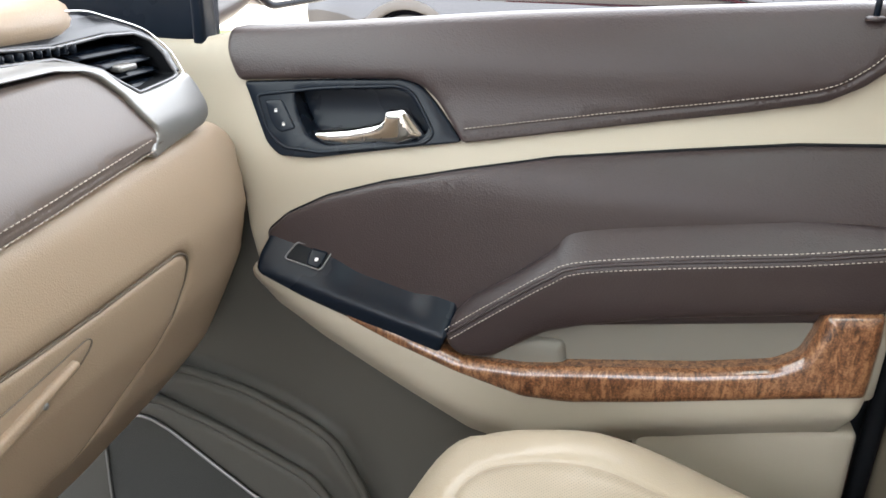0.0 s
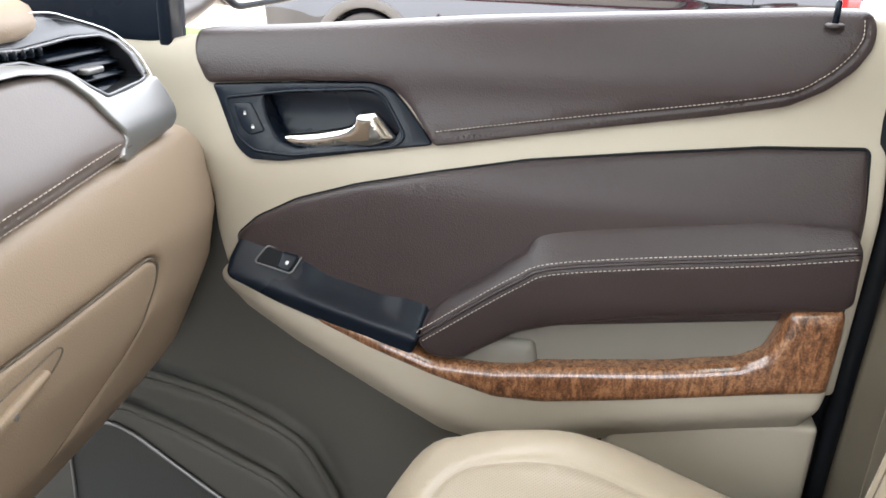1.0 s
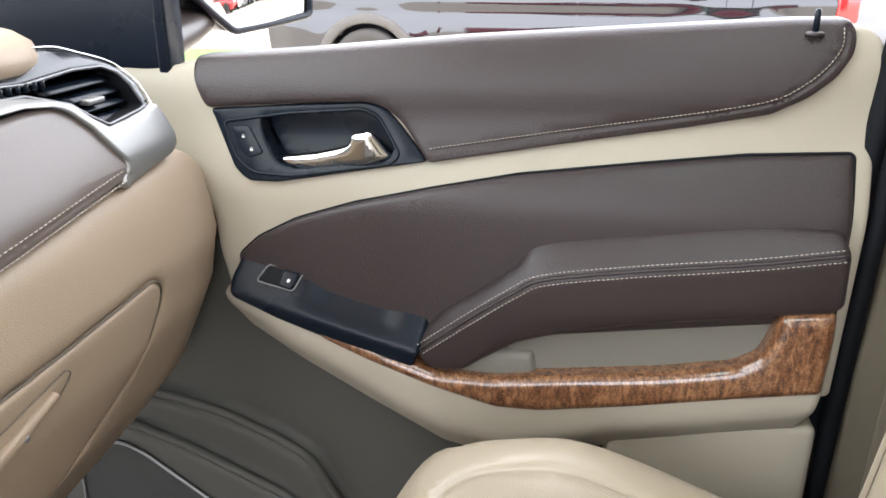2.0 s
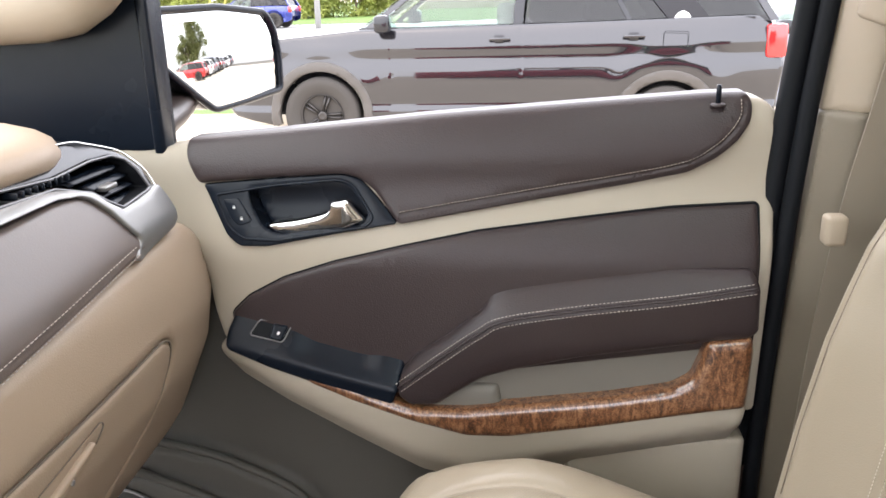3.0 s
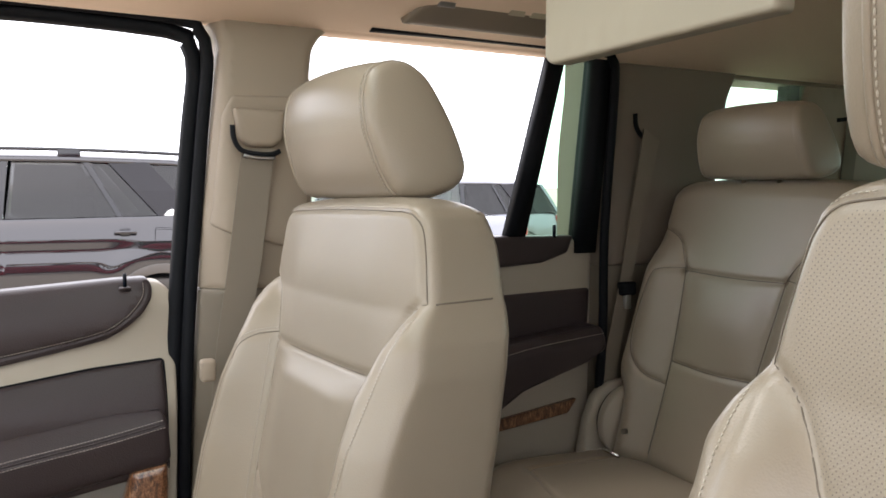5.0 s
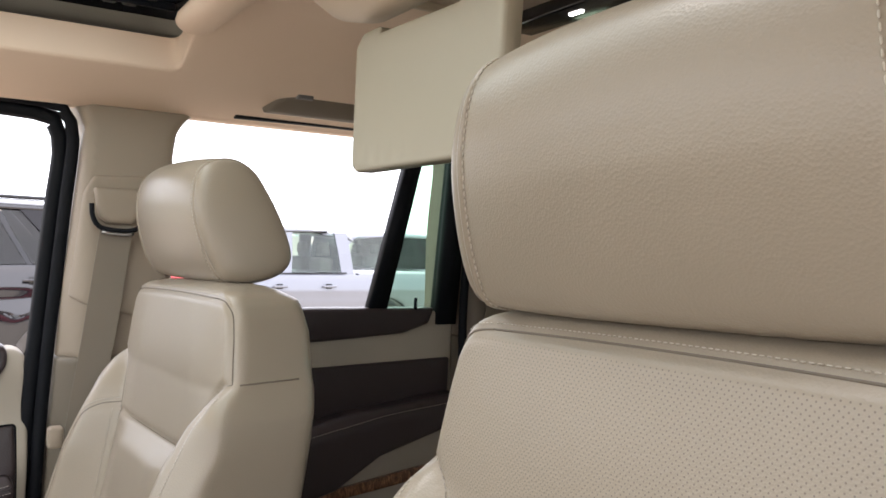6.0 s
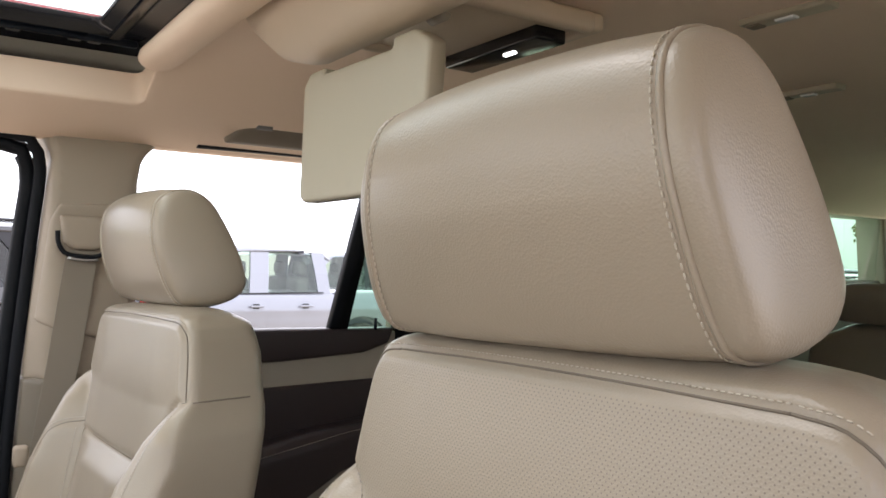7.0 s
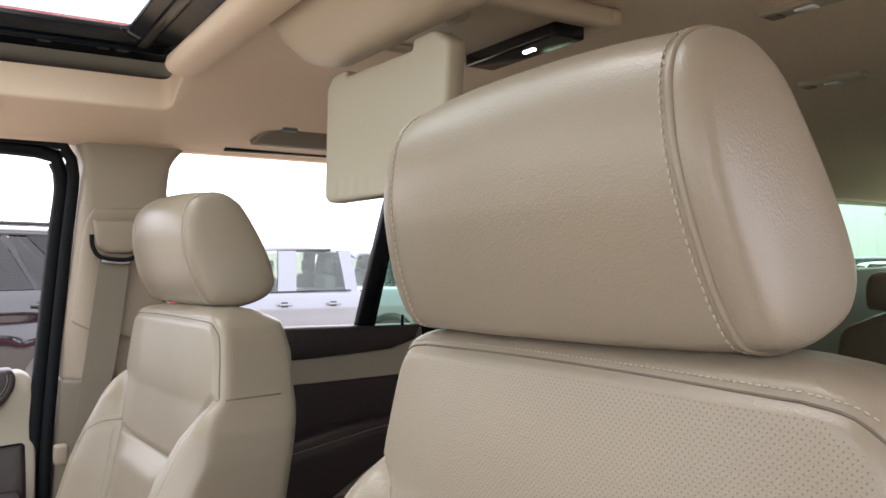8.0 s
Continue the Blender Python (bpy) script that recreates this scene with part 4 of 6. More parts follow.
def roof_z(y):
    t = np.abs(y - CY)
    return 1.868 - 0.105 * sstep(t, 0.42, 0.78) - 0.012 * (t / 0.5) ** 2


HOLE = rounded([(0.0, -0.66), (0.55, -0.66), (0.55, 0.58), (0.0, 0.58)], 0.04)
liner = pillow(rounded([(-0.36, -0.87), (3.45, -0.87), (3.45, 0.72), (-0.36, 0.72)], 0.06), lambda a, b, h: (a, b, -h), lambda a, b: -roof_z(b), r=0.004, step=0.03, depth=0.05, holes=[HOLE])
ceiling = part("ceiling", (liner[0], [f[::-1] for f in liner[1]], True, liner[3]), M_HEADLINER)
tagged(ceiling, "tan cloth headliner with a sunroof opening", "headliner", kind="structure")

gm = mat("grey_rim_moulding", (0.21, 0.20, 0.172), 0.6, bump=("cell", 900), bumps=0.2, bdist=0.0004)
sunroof = thing("sunroof", "tinted glass sunroof in a black frame with a tan roller shade", "sunroof", kind="structure")
fr = [(a, b) for a, b in HOLE]
ring_o = [(a + (a - 0.275) * 0.02, b + (b - CY) * 0.02, 1.862) for a, b in fr]
ring_m = [(a, b, 1.885) for a, b in fr]
ring_i = [(0.275 + (a - 0.275) * 0.67, CY + (b - CY) * 0.81, 1.886) for a, b in fr]
ring_t = [(0.275 + (a - 0.275) * 0.67, CY + (b - CY) * 0.81, 1.897) for a, b in fr]
part("sunroof_frame", loft([ring_o, ring_m, ring_i, ring_t], True, False), M_GLOSSBLACK, sunroof)
pane = part("roof_glass", rbox((-0.02, -0.68, 1.898), (0.57, 0.60, 1.903), 0.002, 1), G_ROOF, sunroof)
pane.visible_shadow = False
prof = [(0.033 * math.cos(a), 0.022 * math.sin(a)) for a in np.linspace(0, 2 * math.pi, 20, False)]
part("shade_roll", loft([[(0.553 + x * k, y, 1.853 + z * k) for x, z in prof] for y, k in [(-0.57, 0.4), (-0.56, 0.85), (-0.54, 1), (0.475, 1), (0.498, 0.9), (0.510, 0.55)]]), M_HEADLINER, sunroof)
for x0 in (0.335, 0.425, 0.455):
    part("rail_clip", rbox((x0, 0.545, 1.878), (x0 + 0.022, 0.565, 1.892), 0.004), M_STEEL, sunroof)
rim_n = np.roll(HOLE, -1, 0) - np.roll(HOLE, 1, 0)
rim_n = np.c_[rim_n[:, 1], -rim_n[:, 0]] / np.linalg.norm(rim_n, axis=1)[:, None]
if ((HOLE - HOLE.mean(0)) * rim_n).sum() < 0:
    rim_n = -rim_n
lip = [[(p[0], p[1], roof_z(p[1]) + 0.004 if z is None else z) for p in HOLE + rim_n * (e * (1 - 0.9 * sstep(HOLE[:, :1], 0.505, 0.552)))] for e, z in ((0.068, None), (0.060, 1.850), (0.045, 1.847), (0.026, 1.850), (0.008, 1.860), (0.0, 1.872))]
part("opening_trim", loft(lip, True, False), gm, sunroof, "grey moulded rim of the sunroof opening")
part("frame_rail", rbox((0.02, 0.525, 1.874), (0.53, 0.537, 1.886), 0.004), M_BLACK, sunroof)
part("frame_rail", rbox((0.478, -0.56, 1.874), (0.496, 0.50, 1.884), 0.004), M_GLOSSBLACK, sunroof)


def lateral(s):
    """Places a point of the passenger side, or its mirror image on the driver side."""
    return lambda x, y, z: (x, y if s > 0 else -0.18 - y, z)


def side_shell(s, tag):
    w = lateral(s)
    tint = G_GREEN
    # B pillar
    bp = thing("pillar_b" + tag, "beige moulded B pillar trim with a seat belt", "pillar trim", kind="structure")
    front = lambda a, b, h: w(a, 0.735 - h, b)
    up = [(0.394, 1.295), (0.402, 1.42), (0.417, 1.58), (0.428, 1.70), (0.410, 1.745), (0.42, 1.79), (0.66, 1.79), (0.64, 1.752), (0.605, 1.735), (0.582, 1.705), (0.574, 1.66), (0.572, 1.50), (0.585, 1.295)]
    uh = lambda a, b: 0.006 + 0.040 * sstep(a, 0.392, 0.436) - 0.025 * sstep(b, 1.60, 1.78) - 0.012 * sstep(1.42 - b, 0, 0.13)
    part("pillar_trim", pillow(rounded(up, 0.02), front, uh, r=0.014, step=0.012, depth=0.12), M_PILLAR, bp)
    slide = rounded([(0.408, 1.405), (0.425, 1.585), (0.440, 1.615), (0.565, 1.62), (0.563, 1.36), (0.44, 1.39)], 0.012)
    part("slide_cover", pillow(slide, front, lambda a, b: uh(a, b) + 0.007, r=0.005, step=0.012, depth=0.02), M_PILLAR, bp)
    low = [(0.394, 1.30), (0.590, 1.30), (0.61, 0.56), (0.370, 0.56), (0.378, 0.95)]
    part("pillar_lower_trim", pillow(rounded(low, 0.02), front, lambda a, b: 0.002 + 0.032 * sstep(a, 0.382, 0.43) - 0.05 * (1.30 - b), r=0.008, step=0.02, depth=0.10), M_PILLAR_LOW_SHADED, bp)
    anchor = rounded([(0.438, 1.594), (0.522, 1.594), (0.516, 1.545), (0.500, 1.533), (0.462, 1.533), (0.446, 1.545)], 0.01)
    an = part("belt_anchor", pillow(anchor, front, lambda a, b: 0.073 + 0 * a, r=0.008, step=0.01, depth=0.03), M_PILLAR, bp)
    loop = smooth_line([(0.434, 1.566), (0.436, 1.545), (0.446, 1.528), (0.465, 1.522), (0.495, 1.521), (0.510, 1.527)], 0.006)
    part("belt_loop", tube([w(a, 0.662, b) for a, b in loop], 0.0042, 8), M_RUBBER, an)
    part("belt_loop_edge", tube([w(a, 0.660, b - 0.006) for a, b in loop[8:-2]], 0.003, 6), M_STEEL, an)
    wa = [w(0.450, 0.668, 1.530), w(0.428, 0.676, 1.35), w(0.404, 0.690, 1.16), w(0.39, 0.70, 0.90), w(0.39, 0.70, 0.62)]
    wb = [w(0.502, 0.666, 1.530), w(0.480, 0.672, 1.35), w(0.452, 0.684, 1.16), w(0.438, 0.70, 0.90), w(0.438, 0.70, 0.62)]
    wa, wb = smooth_line(wa, 0.02), smooth_line(wb, 0.02)
    k = min(len(wa), len(wb))
    wa, wb = wa[:k], wb[:k]
    dy = np.array([0, 0.0012 * s, 0])
    part("belt_webbing", (*loft([[wa[i] - dy, wb[i] - dy, wb[i] + dy, wa[i] + dy] for i in range(k)]), False), M_BELT, bp, "beige seat belt webbing")
    part("belt_stop", rbox(tuple(np.minimum(w(0.374, 0.628, 1.165), w(0.398, 0.652, 1.20))), tuple(np.maximum(w(0.374, 0.628, 1.165), w(0.398, 0.652, 1.20))), 0.006), M_PILLAR, bp)
    # rear door
    rd = thing("door_" + ("2" if s > 0 else "3"), "closed rear door with dark leather trim and a lowered window", "car door", kind="structure")
    dface = lambda a, b, h: w(a, 0.80 - h, b)
    part("door_panel", pillow(rounded([(0.56, 0.56), (1.16, 0.56), (1.235, 1.0), (1.235, 1.36), (0.56, 1.355)], 0.03), dface, lambda a, b: 0.022 + 0 * a, r=0.008, step=0.05, depth=0.06), M_TRIM, rd)
    part("upper_pad", pillow(rounded([(0.56, 1.295), (0.90, 1.30), (1.10, 1.312), (1.165, 1.332), (1.180, 1.368), (0.90, 1.372), (0.56, 1.372)], 0.012), dface, lambda a, b: 0.034 + 0 * a, r=0.010, step=0.03, depth=0.03), M_BROWN, rd)
    part("door_insert", pillow(rounded([(0.56, 1.10), (1.222, 1.10), (1.226, 1.253), (0.56, 1.238)], 0.014), dface, lambda a, b: 0.030 + 0 * a, r=0.007, step=0.04, depth=0.02), M_BROWN, rd)
    rs = smooth_line([(0.60, 1.075), (0.75, 1.09), (0.95, 1.125), (1.05, 1.142), (1.225, 1.158)])
    ah = lambda a, b: 0.095 - 0.8 * np.clip(b - np.interp(a, rs[:, 0], rs[:, 1]), 0, 0.05)
    ar = part("armrest", pillow(rounded([(0.56, 1.09), (0.78, 1.115), (0.95, 1.150), (1.22, 1.178), (1.226, 1.13), (1.18, 1.105), (1.02, 1.06), (0.92, 1.0), (0.80, 0.97), (0.56, 0.97)], 0.016), dface, ah, r=0.008, step=0.014, depth=0.07, grooves=[rs]), M_BROWN, rd)
    part("stitching", stitches(on_surface(offset(rs, 0.006), dface, ah, 0.0004)), M_DTHREAD, ar)
    part("wood_trim", pillow(rounded([(0.60, 0.93), (0.95, 0.958), (1.172, 0.981), (1.196, 1.012), (0.98, 0.985), (0.60, 0.955)], 0.012), dface, lambda a, b: 0.034 + 0 * a, r=0.004, step=0.03, depth=0.02), M_WOOD, rd)
    part("window_post", loft([[w(1.023 - 0.014, 0.80, 1.34), w(1.023 + 0.030, 0.80, 1.34), w(1.023 + 0.030, 0.775, 1.34), w(1.023 - 0.014, 0.775, 1.34)],
                              [w(1.106 - 0.014, 0.755, 1.76), w(1.106 + 0.022, 0.755, 1.76), w(1.106 + 0.022, 0.730, 1.76), w(1.106 - 0.014, 0.730, 1.76)]]), M_RUBBER, rd)
    part("quarter_glass", loft([[w(1.05, 0.79, 1.36), w(1.20, 0.79, 1.36), w(1.20, 0.785, 1.36), w(1.05, 0.785, 1.36)], [w(1.12, 0.748, 1.75), w(1.20, 0.748, 1.75), w(1.20, 0.743, 1.75), w(1.12, 0.743, 1.75)]]), tint, rd, "green tinted fixed quarter glass")
    # the moving windows of both rear doors are lowered
    part("window_frame", loft([[w(x, y + dy_, z) for x, dy_ in ((1.187, 0.0), (1.235, 0.0), (1.235, 0.04), (1.187, 0.04))] for y, z in ((0.765, 1.33), (0.745, 1.50), (0.715, 1.735), (0.712, 1.77))]), M_RUBBER, rd, "broad black rear window frame")
    seal = smooth_line([w(1.205, 0.745, 0.60), w(1.225, 0.745, 0.90), w(1.243, 0.745, 1.14), w(1.240, 0.742, 1.38), w(1.236, 0.715, 1.68), w(1.215, 0.700, 1.735), w(1.17, 0.696, 1.748), w(0.90, 0.694, 1.750), w(0.68, 0.694, 1.748)], 0.02)
    part("door_seal", tube(seal, 0.010, 8), M_RUBBER, rd)
    part("lock_knob", tube([w(1.13, 0.772, 1.365), w(1.13, 0.772, 1.392)], 0.0038, 10), M_BLACK, rd)
    # C pillar and the rear quarter
    cp = thing("pillar_c" + tag, "beige C pillar trim with a belt slot", "pillar trim", kind="structure")
    cface = lambda a, b, h: w(a, 0.790 - h, b)
    ch = lambda a, b: 0.008 + 0.022 * sstep(a, 1.24, 1.285) + 0.035 * sstep(b, 1.50, 1.80)
    part("pillar_trim", pillow(rounded([(1.238, 1.30), (1.235, 1.68), (1.225, 1.79), (1.62, 1.79), (1.602, 1.72), (1.590, 1.68), (1.58, 1.30)], 0.02), cface, ch, r=0.012, step=0.02, depth=0.12), M_PILLAR_C_SHADED, cp)
    part("quarter_trim", pillow(rounded([(1.225, 0.56), (3.4, 0.56), (3.4, 1.50), (1.585, 1.47), (1.565, 1.305), (1.240, 1.305)], 0.03), cface, lambda a, b: 0.004 + 0.02 * sstep(a, 1.24, 1.30), r=0.01, step=0.05, depth=0.12), M_PILLAR_LOW_SHADED, cp)
    slot = smooth_line([(1.318, 1.632), (1.325, 1.606), (1.345, 1.585), (1.372, 1.574), (1.392, 1.574)], 0.006)
    part("belt_slot", tube([w(a, 0.790 - float(ch(np.array([a]), np.array([b]))[0]) - 0.001, b) for a, b in slot], 0.0055, 8), M_RUBBER, cp)
    wa = smooth_line([w(1.338, 0.738, 1.60), w(1.315, 0.748, 1.42), w(1.290, 0.750, 1.26), w(1.245, 0.745, 1.08), w(1.205, 0.733, 0.90), w(1.20, 0.735, 0.62)], 0.02)
    wb = smooth_line([w(1.382, 0.736, 1.578), w(1.352, 0.746, 1.42), w(1.322, 0.748, 1.26), w(1.285, 0.743, 1.08), w(1.242, 0.730, 0.90), w(1.235, 0.732, 0.62)], 0.02)
    k = min(len(wa), len(wb))
    part("belt_webbing", (*loft([[wa[i] - dy, wb[i] - dy, wb[i] + dy, wa[i] + dy] for i in range(k)]), False), M_BELT, cp)
    lo_, hi2 = w(1.288, 0.736, 1.235), w(1.330, 0.758, 1.265)
    bk = part("belt_tongue", rbox(tuple(np.minimum(lo_, hi2)), tuple(np.maximum(lo_, hi2)), 0.006), M_RUBBER, cp)
    lo_, hi2 = w(1.300, 0.738, 1.205), w(1.316, 0.752, 1.238)
    part("tongue_blade", rbox(tuple(np.minimum(lo_, hi2)), tuple(np.maximum(lo_, hi2)), 0.002), M_STEEL, bk)
    part("quarter_header", pillow(rounded([(1.58, 1.725), (3.45, 1.735), (3.45, 1.80), (1.58, 1.80)], 0.02), cface, lambda a, b: 0.05 + 0 * a, r=0.01, step=0.1, depth=0.1), M_PILLAR, cp)
    part("quarter_post", pillow(rounded([(1.800, 1.45), (1.868, 1.45), (1.868, 1.74), (1.820, 1.74)], 0.01), cface, lambda a, b: 0.028 + 0 * a, r=0.004, step=0.05, depth=0.03), M_RUBBER, cp)
    part("quarter_panel", pillow(rounded([(1.862, 1.46), (2.77, 1.47), (2.75, 1.745), (1.855, 1.745)], 0.03), cface, lambda a, b: 0.040 + 0 * a, r=0.012, step=0.05, depth=0.05), M_PILLAR, cp)
    part("belt_slot", tube([w(a, 0.752, b) for a, b in smooth_line([(1.985, 1.648), (2.02, 1.652), (2.06, 1.662), (2.12, 1.668)], 0.02)], 0.006, 8), M_RUBBER, cp)
    part("belt_webbing", (*loft([[w(x, y, z) for x, y in ((2.02 - dx, 0.744), (2.07 - dx, 0.744), (2.07 - dx, 0.747), (2.02 - dx, 0.747))] for z, dx in ((1.655, 0.0), (1.40, 0.03), (0.70, 0.10))]), False), M_BELT, cp)
    part("pillar_d", pillow(rounded([(3.34, 1.45), (3.5, 1.45), (3.5, 1.78), (3.30, 1.78)], 0.02), cface, lambda a, b: 0.05 + 0 * a, r=0.01, step=0.1, depth=0.1), M_PILLAR, cp)
    part("rear_quarter_glass", loft([[w(1.57, 0.79, 1.44), w(3.36, 0.79, 1.48), w(3.36, 0.786, 1.48), w(1.57, 0.786, 1.44)], [w(1.57, 0.75, 1.76), w(3.36, 0.75, 1.76), w(3.36, 0.746, 1.76), w(1.57, 0.746, 1.76)]]), tint, cp, "green tinted rear quarter glass")
    # A pillar and roof rail
    rings = []
    for x, z, up_, y in ((-0.98, 1.31, 0.07, 0.765), (-0.72, 1.388, 0.075, 0.755), (-0.58, 1.393, 0.085, 0.75), (-0.525, 1.403, 0.09, 0.745), (-0.485, 1.425, 0.09, 0.742), (-0.424, 1.480, 0.085, 0.738), (-0.30, 1.60, 0.08, 0.725), (-0.16, 1.71, 0.075, 0.71), (-0.06, 1.765, 0.06, 0.70)):
        tilt = 0.55 if x > -0.52 else 0.15
        rings.append([w(x - tilt * up_ * (0.5 - 0.5 * math.cos(a)), y + 0.012 - 0.035 * math.sin(a), z + up_ * (0.5 - 0.5 * math.cos(a))) for a in np.linspace(0, 2 * math.pi, 20, False)])
    ap = part("pillar_a" + tag, loft(rings), M_PILLAR)
    tagged(ap, "cream moulded windscreen pillar trim", "pillar trim", kind="structure")
    rail = part("roof_rail" + tag, loft([[w(x, y, z) for y, z in ((0.69, 1.752), (0.715, 1.735), (0.76, 1.735), (0.78, 1.78), (0.74, 1.86), (0.69, 1.80))] for x in (-0.2, 0.5, 1.2, 3.45)]), M_HEADLINER)
    tagged(rail, "tan roof side rail", "roof rail", kind="structure")


side_shell(1, "")
side_shell(-1, "_driver")

near_door = thing("door_4", "driver door standing wide open with beige trim", "car door", pose(-0.74, -0.99, 0, 0, 0, -66), kind="structure")
part("door_panel", rbox((0.0, -0.04, 0.42), (1.10, 0.03, 1.30), 0.02), M_TRIM, near_door)
part("armrest", rbox((0.25, 0.02, 0.98), (1.02, 0.10, 1.07), 0.03), M_BROWN, near_door)
part("window_frame", tube(smooth_line([(0.25, 0, 1.29), (0.55, -0.005, 1.60), (0.72, -0.01, 1.70), (1.04, -0.01, 1.72), (1.10, -0.01, 1.68), (1.09, 0, 1.30)], 0.03), 0.016, 8), M_RUBBER, near_door)

# outer skin of this car, seen mirrored in the paint of the next one
def paint(name, color, rough=0.28, metal=0.35):
    return mat(name, color, rough, metal=metal, coat=1.0, vary=0.04, vscale=3)


P_RED = paint("dark_red_paint", (0.26, 0.008, 0.018))
P_GREY = mat("charcoal_metallic_paint", (0.014, 0.0138, 0.017), 0.06, metal=0.35, coat=1.0, vary=0.04, vscale=3)
skin = thing("car_body", "dark red outer body side of the parked car", "car body", kind="structure")
prof = [(0.80, 0.36), (0.93, 0.40), (0.965, 0.60), (0.975, 0.85), (0.955, 1.08), (0.92, 1.19), (0.84, 1.20)]
part("body_side", loft([[(x, y - ty, z) for y, z in prof] for x, ty in ((-2.2, 0.10), (-1.9, 0.03), (-0.5, 0), (0.3, 0), (1.4, 0), (3.0, 0.02), (3.5, 0.12))], False, False), P_RED, skin, "dark red metallic paint")
for x0, x1, y0, y1 in ((-0.42, 3.5, -0.90, -0.68), (-0.42, 3.5, 0.60, 0.76), (-0.42, -0.02, -0.68, 0.60), (0.585, 3.5, -0.68, 0.60)):
    part("roof_skin", rbox((x0, y0, 1.925), (x1, y1, 1.94), 0.004, 1), P_RED, skin)
part("sill_cladding", rbox((-1.6, 0.84, 0.26), (3.0, 0.95, 0.37), 0.02), M_RUBBER, skin)

wind = part("windscreen", loft([[(-1.05, -0.85, 1.27), (-1.05, 0.77, 1.27), (-1.04, 0.77, 1.268), (-1.04, -0.85, 1.268)], [(-0.42, -0.72, 1.86), (-0.42, 0.64, 1.86), (-0.41, 0.64, 1.855), (-0.41, -0.72, 1.855)]]), G_CLEAR)
wind.visible_shadow = False
tagged(wind, "clear windscreen over the dashboard", "windscreen", kind="structure")
back = thing("liftgate", "rear liftgate with a dark frame and glass", "car door", kind="structure")
part("gate_panel", rbox((3.42, -0.85, 0.5), (3.50, 0.77, 1.42), 0.02), M_RUBBER, back)
part("gate_glass", rbox((3.44, -0.75, 1.42), (3.45, 0.67, 1.76), 0.002, 1), G_GREEN, back)
part("gate_header", rbox((3.40, -0.85, 1.76), (3.50, 0.77, 1.88), 0.02), M_RUBBER, back)

# ---- second and third row ----
RX = lambda z: 1.357 + (z - 1.297) * 0.30
REAR_OL = rounded([(-0.215, 0.90), (-0.225, 1.06), (-0.240, 1.14), (-0.247, 1.30), (-0.242, 1.40), (-0.236, 1.452), (-0.195, 1.483), (-0.10, 1.490), (0.10, 1.490), (0.195, 1.484), (0.238, 1.458), (0.243, 1.40), (0.248, 1.30), (0.255, 1.20), (0.257, 1.10), (0.248, 1.066), (0.205, 1.050), (0.195, 1.0), (0.190, 0.90)], 0.026)
REAR_SEAMS = []
for s in (-1, 1):
    REAR_SEAMS += [smooth_line([(s * 0.105, 0.93), (s * 0.106, 1.11), (s * 0.124, 1.300)]), smooth_line([(s * 0.244, 1.386), (s * 0.200, 1.379), (s * 0.160, 1.358), (s * 0.133, 1.320), (s * 0.124, 1.300)]),
                   smooth_line([(s * 0.125, 1.306), (s * 0.175, 1.302), (s * 0.200, 1.284), (s * 0.213, 1.20), (s * 0.204, 1.13), (s * 0.158, 1.085), (s * 0.108, 1.07)])]
REAR_SEAMS += [smooth_line([(-0.123, 1.300), (0.0, 1.297), (0.123, 1.300)]), smooth_line([(-0.107, 1.118), (0.0, 1.113), (0.107, 1.118)])]


def rear_h(a, b):
    ab = np.abs(a)
    return 0.028 * sstep(ab, 0.10, 0.19) * sstep(1.37 - b, 0, 0.08) - 0.030 * sstep(ab, 0.205, 0.26) + 0.008 * np.exp(-((b - 1.21) / 0.07) ** 2) * (1 - sstep(ab, 0.06, 0.12))


REAR_ME = mesh("backrest", *pillow(REAR_OL, lambda a, b, h: (float(RX(b)) - h, a, b), rear_h, r=0.03, step=0.011, depth=0.09, grooves=REAR_SEAMS, groove=(0.005, 0.005), cap=True))
REAR_C = mesh("cushion", *pillow(rounded([(0.90, -0.24), (0.90, 0.24), (1.36, 0.25), (1.40, 0.22), (1.40, -0.22), (1.36, -0.25)], 0.04), lambda a, b, h: (a, b, h), lambda a, b: 0.922 + 0.03 * sstep(0.99 - a, 0, 0.10) * -1 - 0.012 * sstep(a, 1.0, 1.3),
                                 r=0.035, step=0.014, depth=0.16, grooves=[smooth_line([(1.0, -0.16), (0.97, 0.0), (1.0, 0.16)]), smooth_line([(1.0, 0.16), (1.38, 0.17)]), smooth_line([(1.0, -0.16), (1.38, -0.17)])], groove=(0.004, 0.005)))


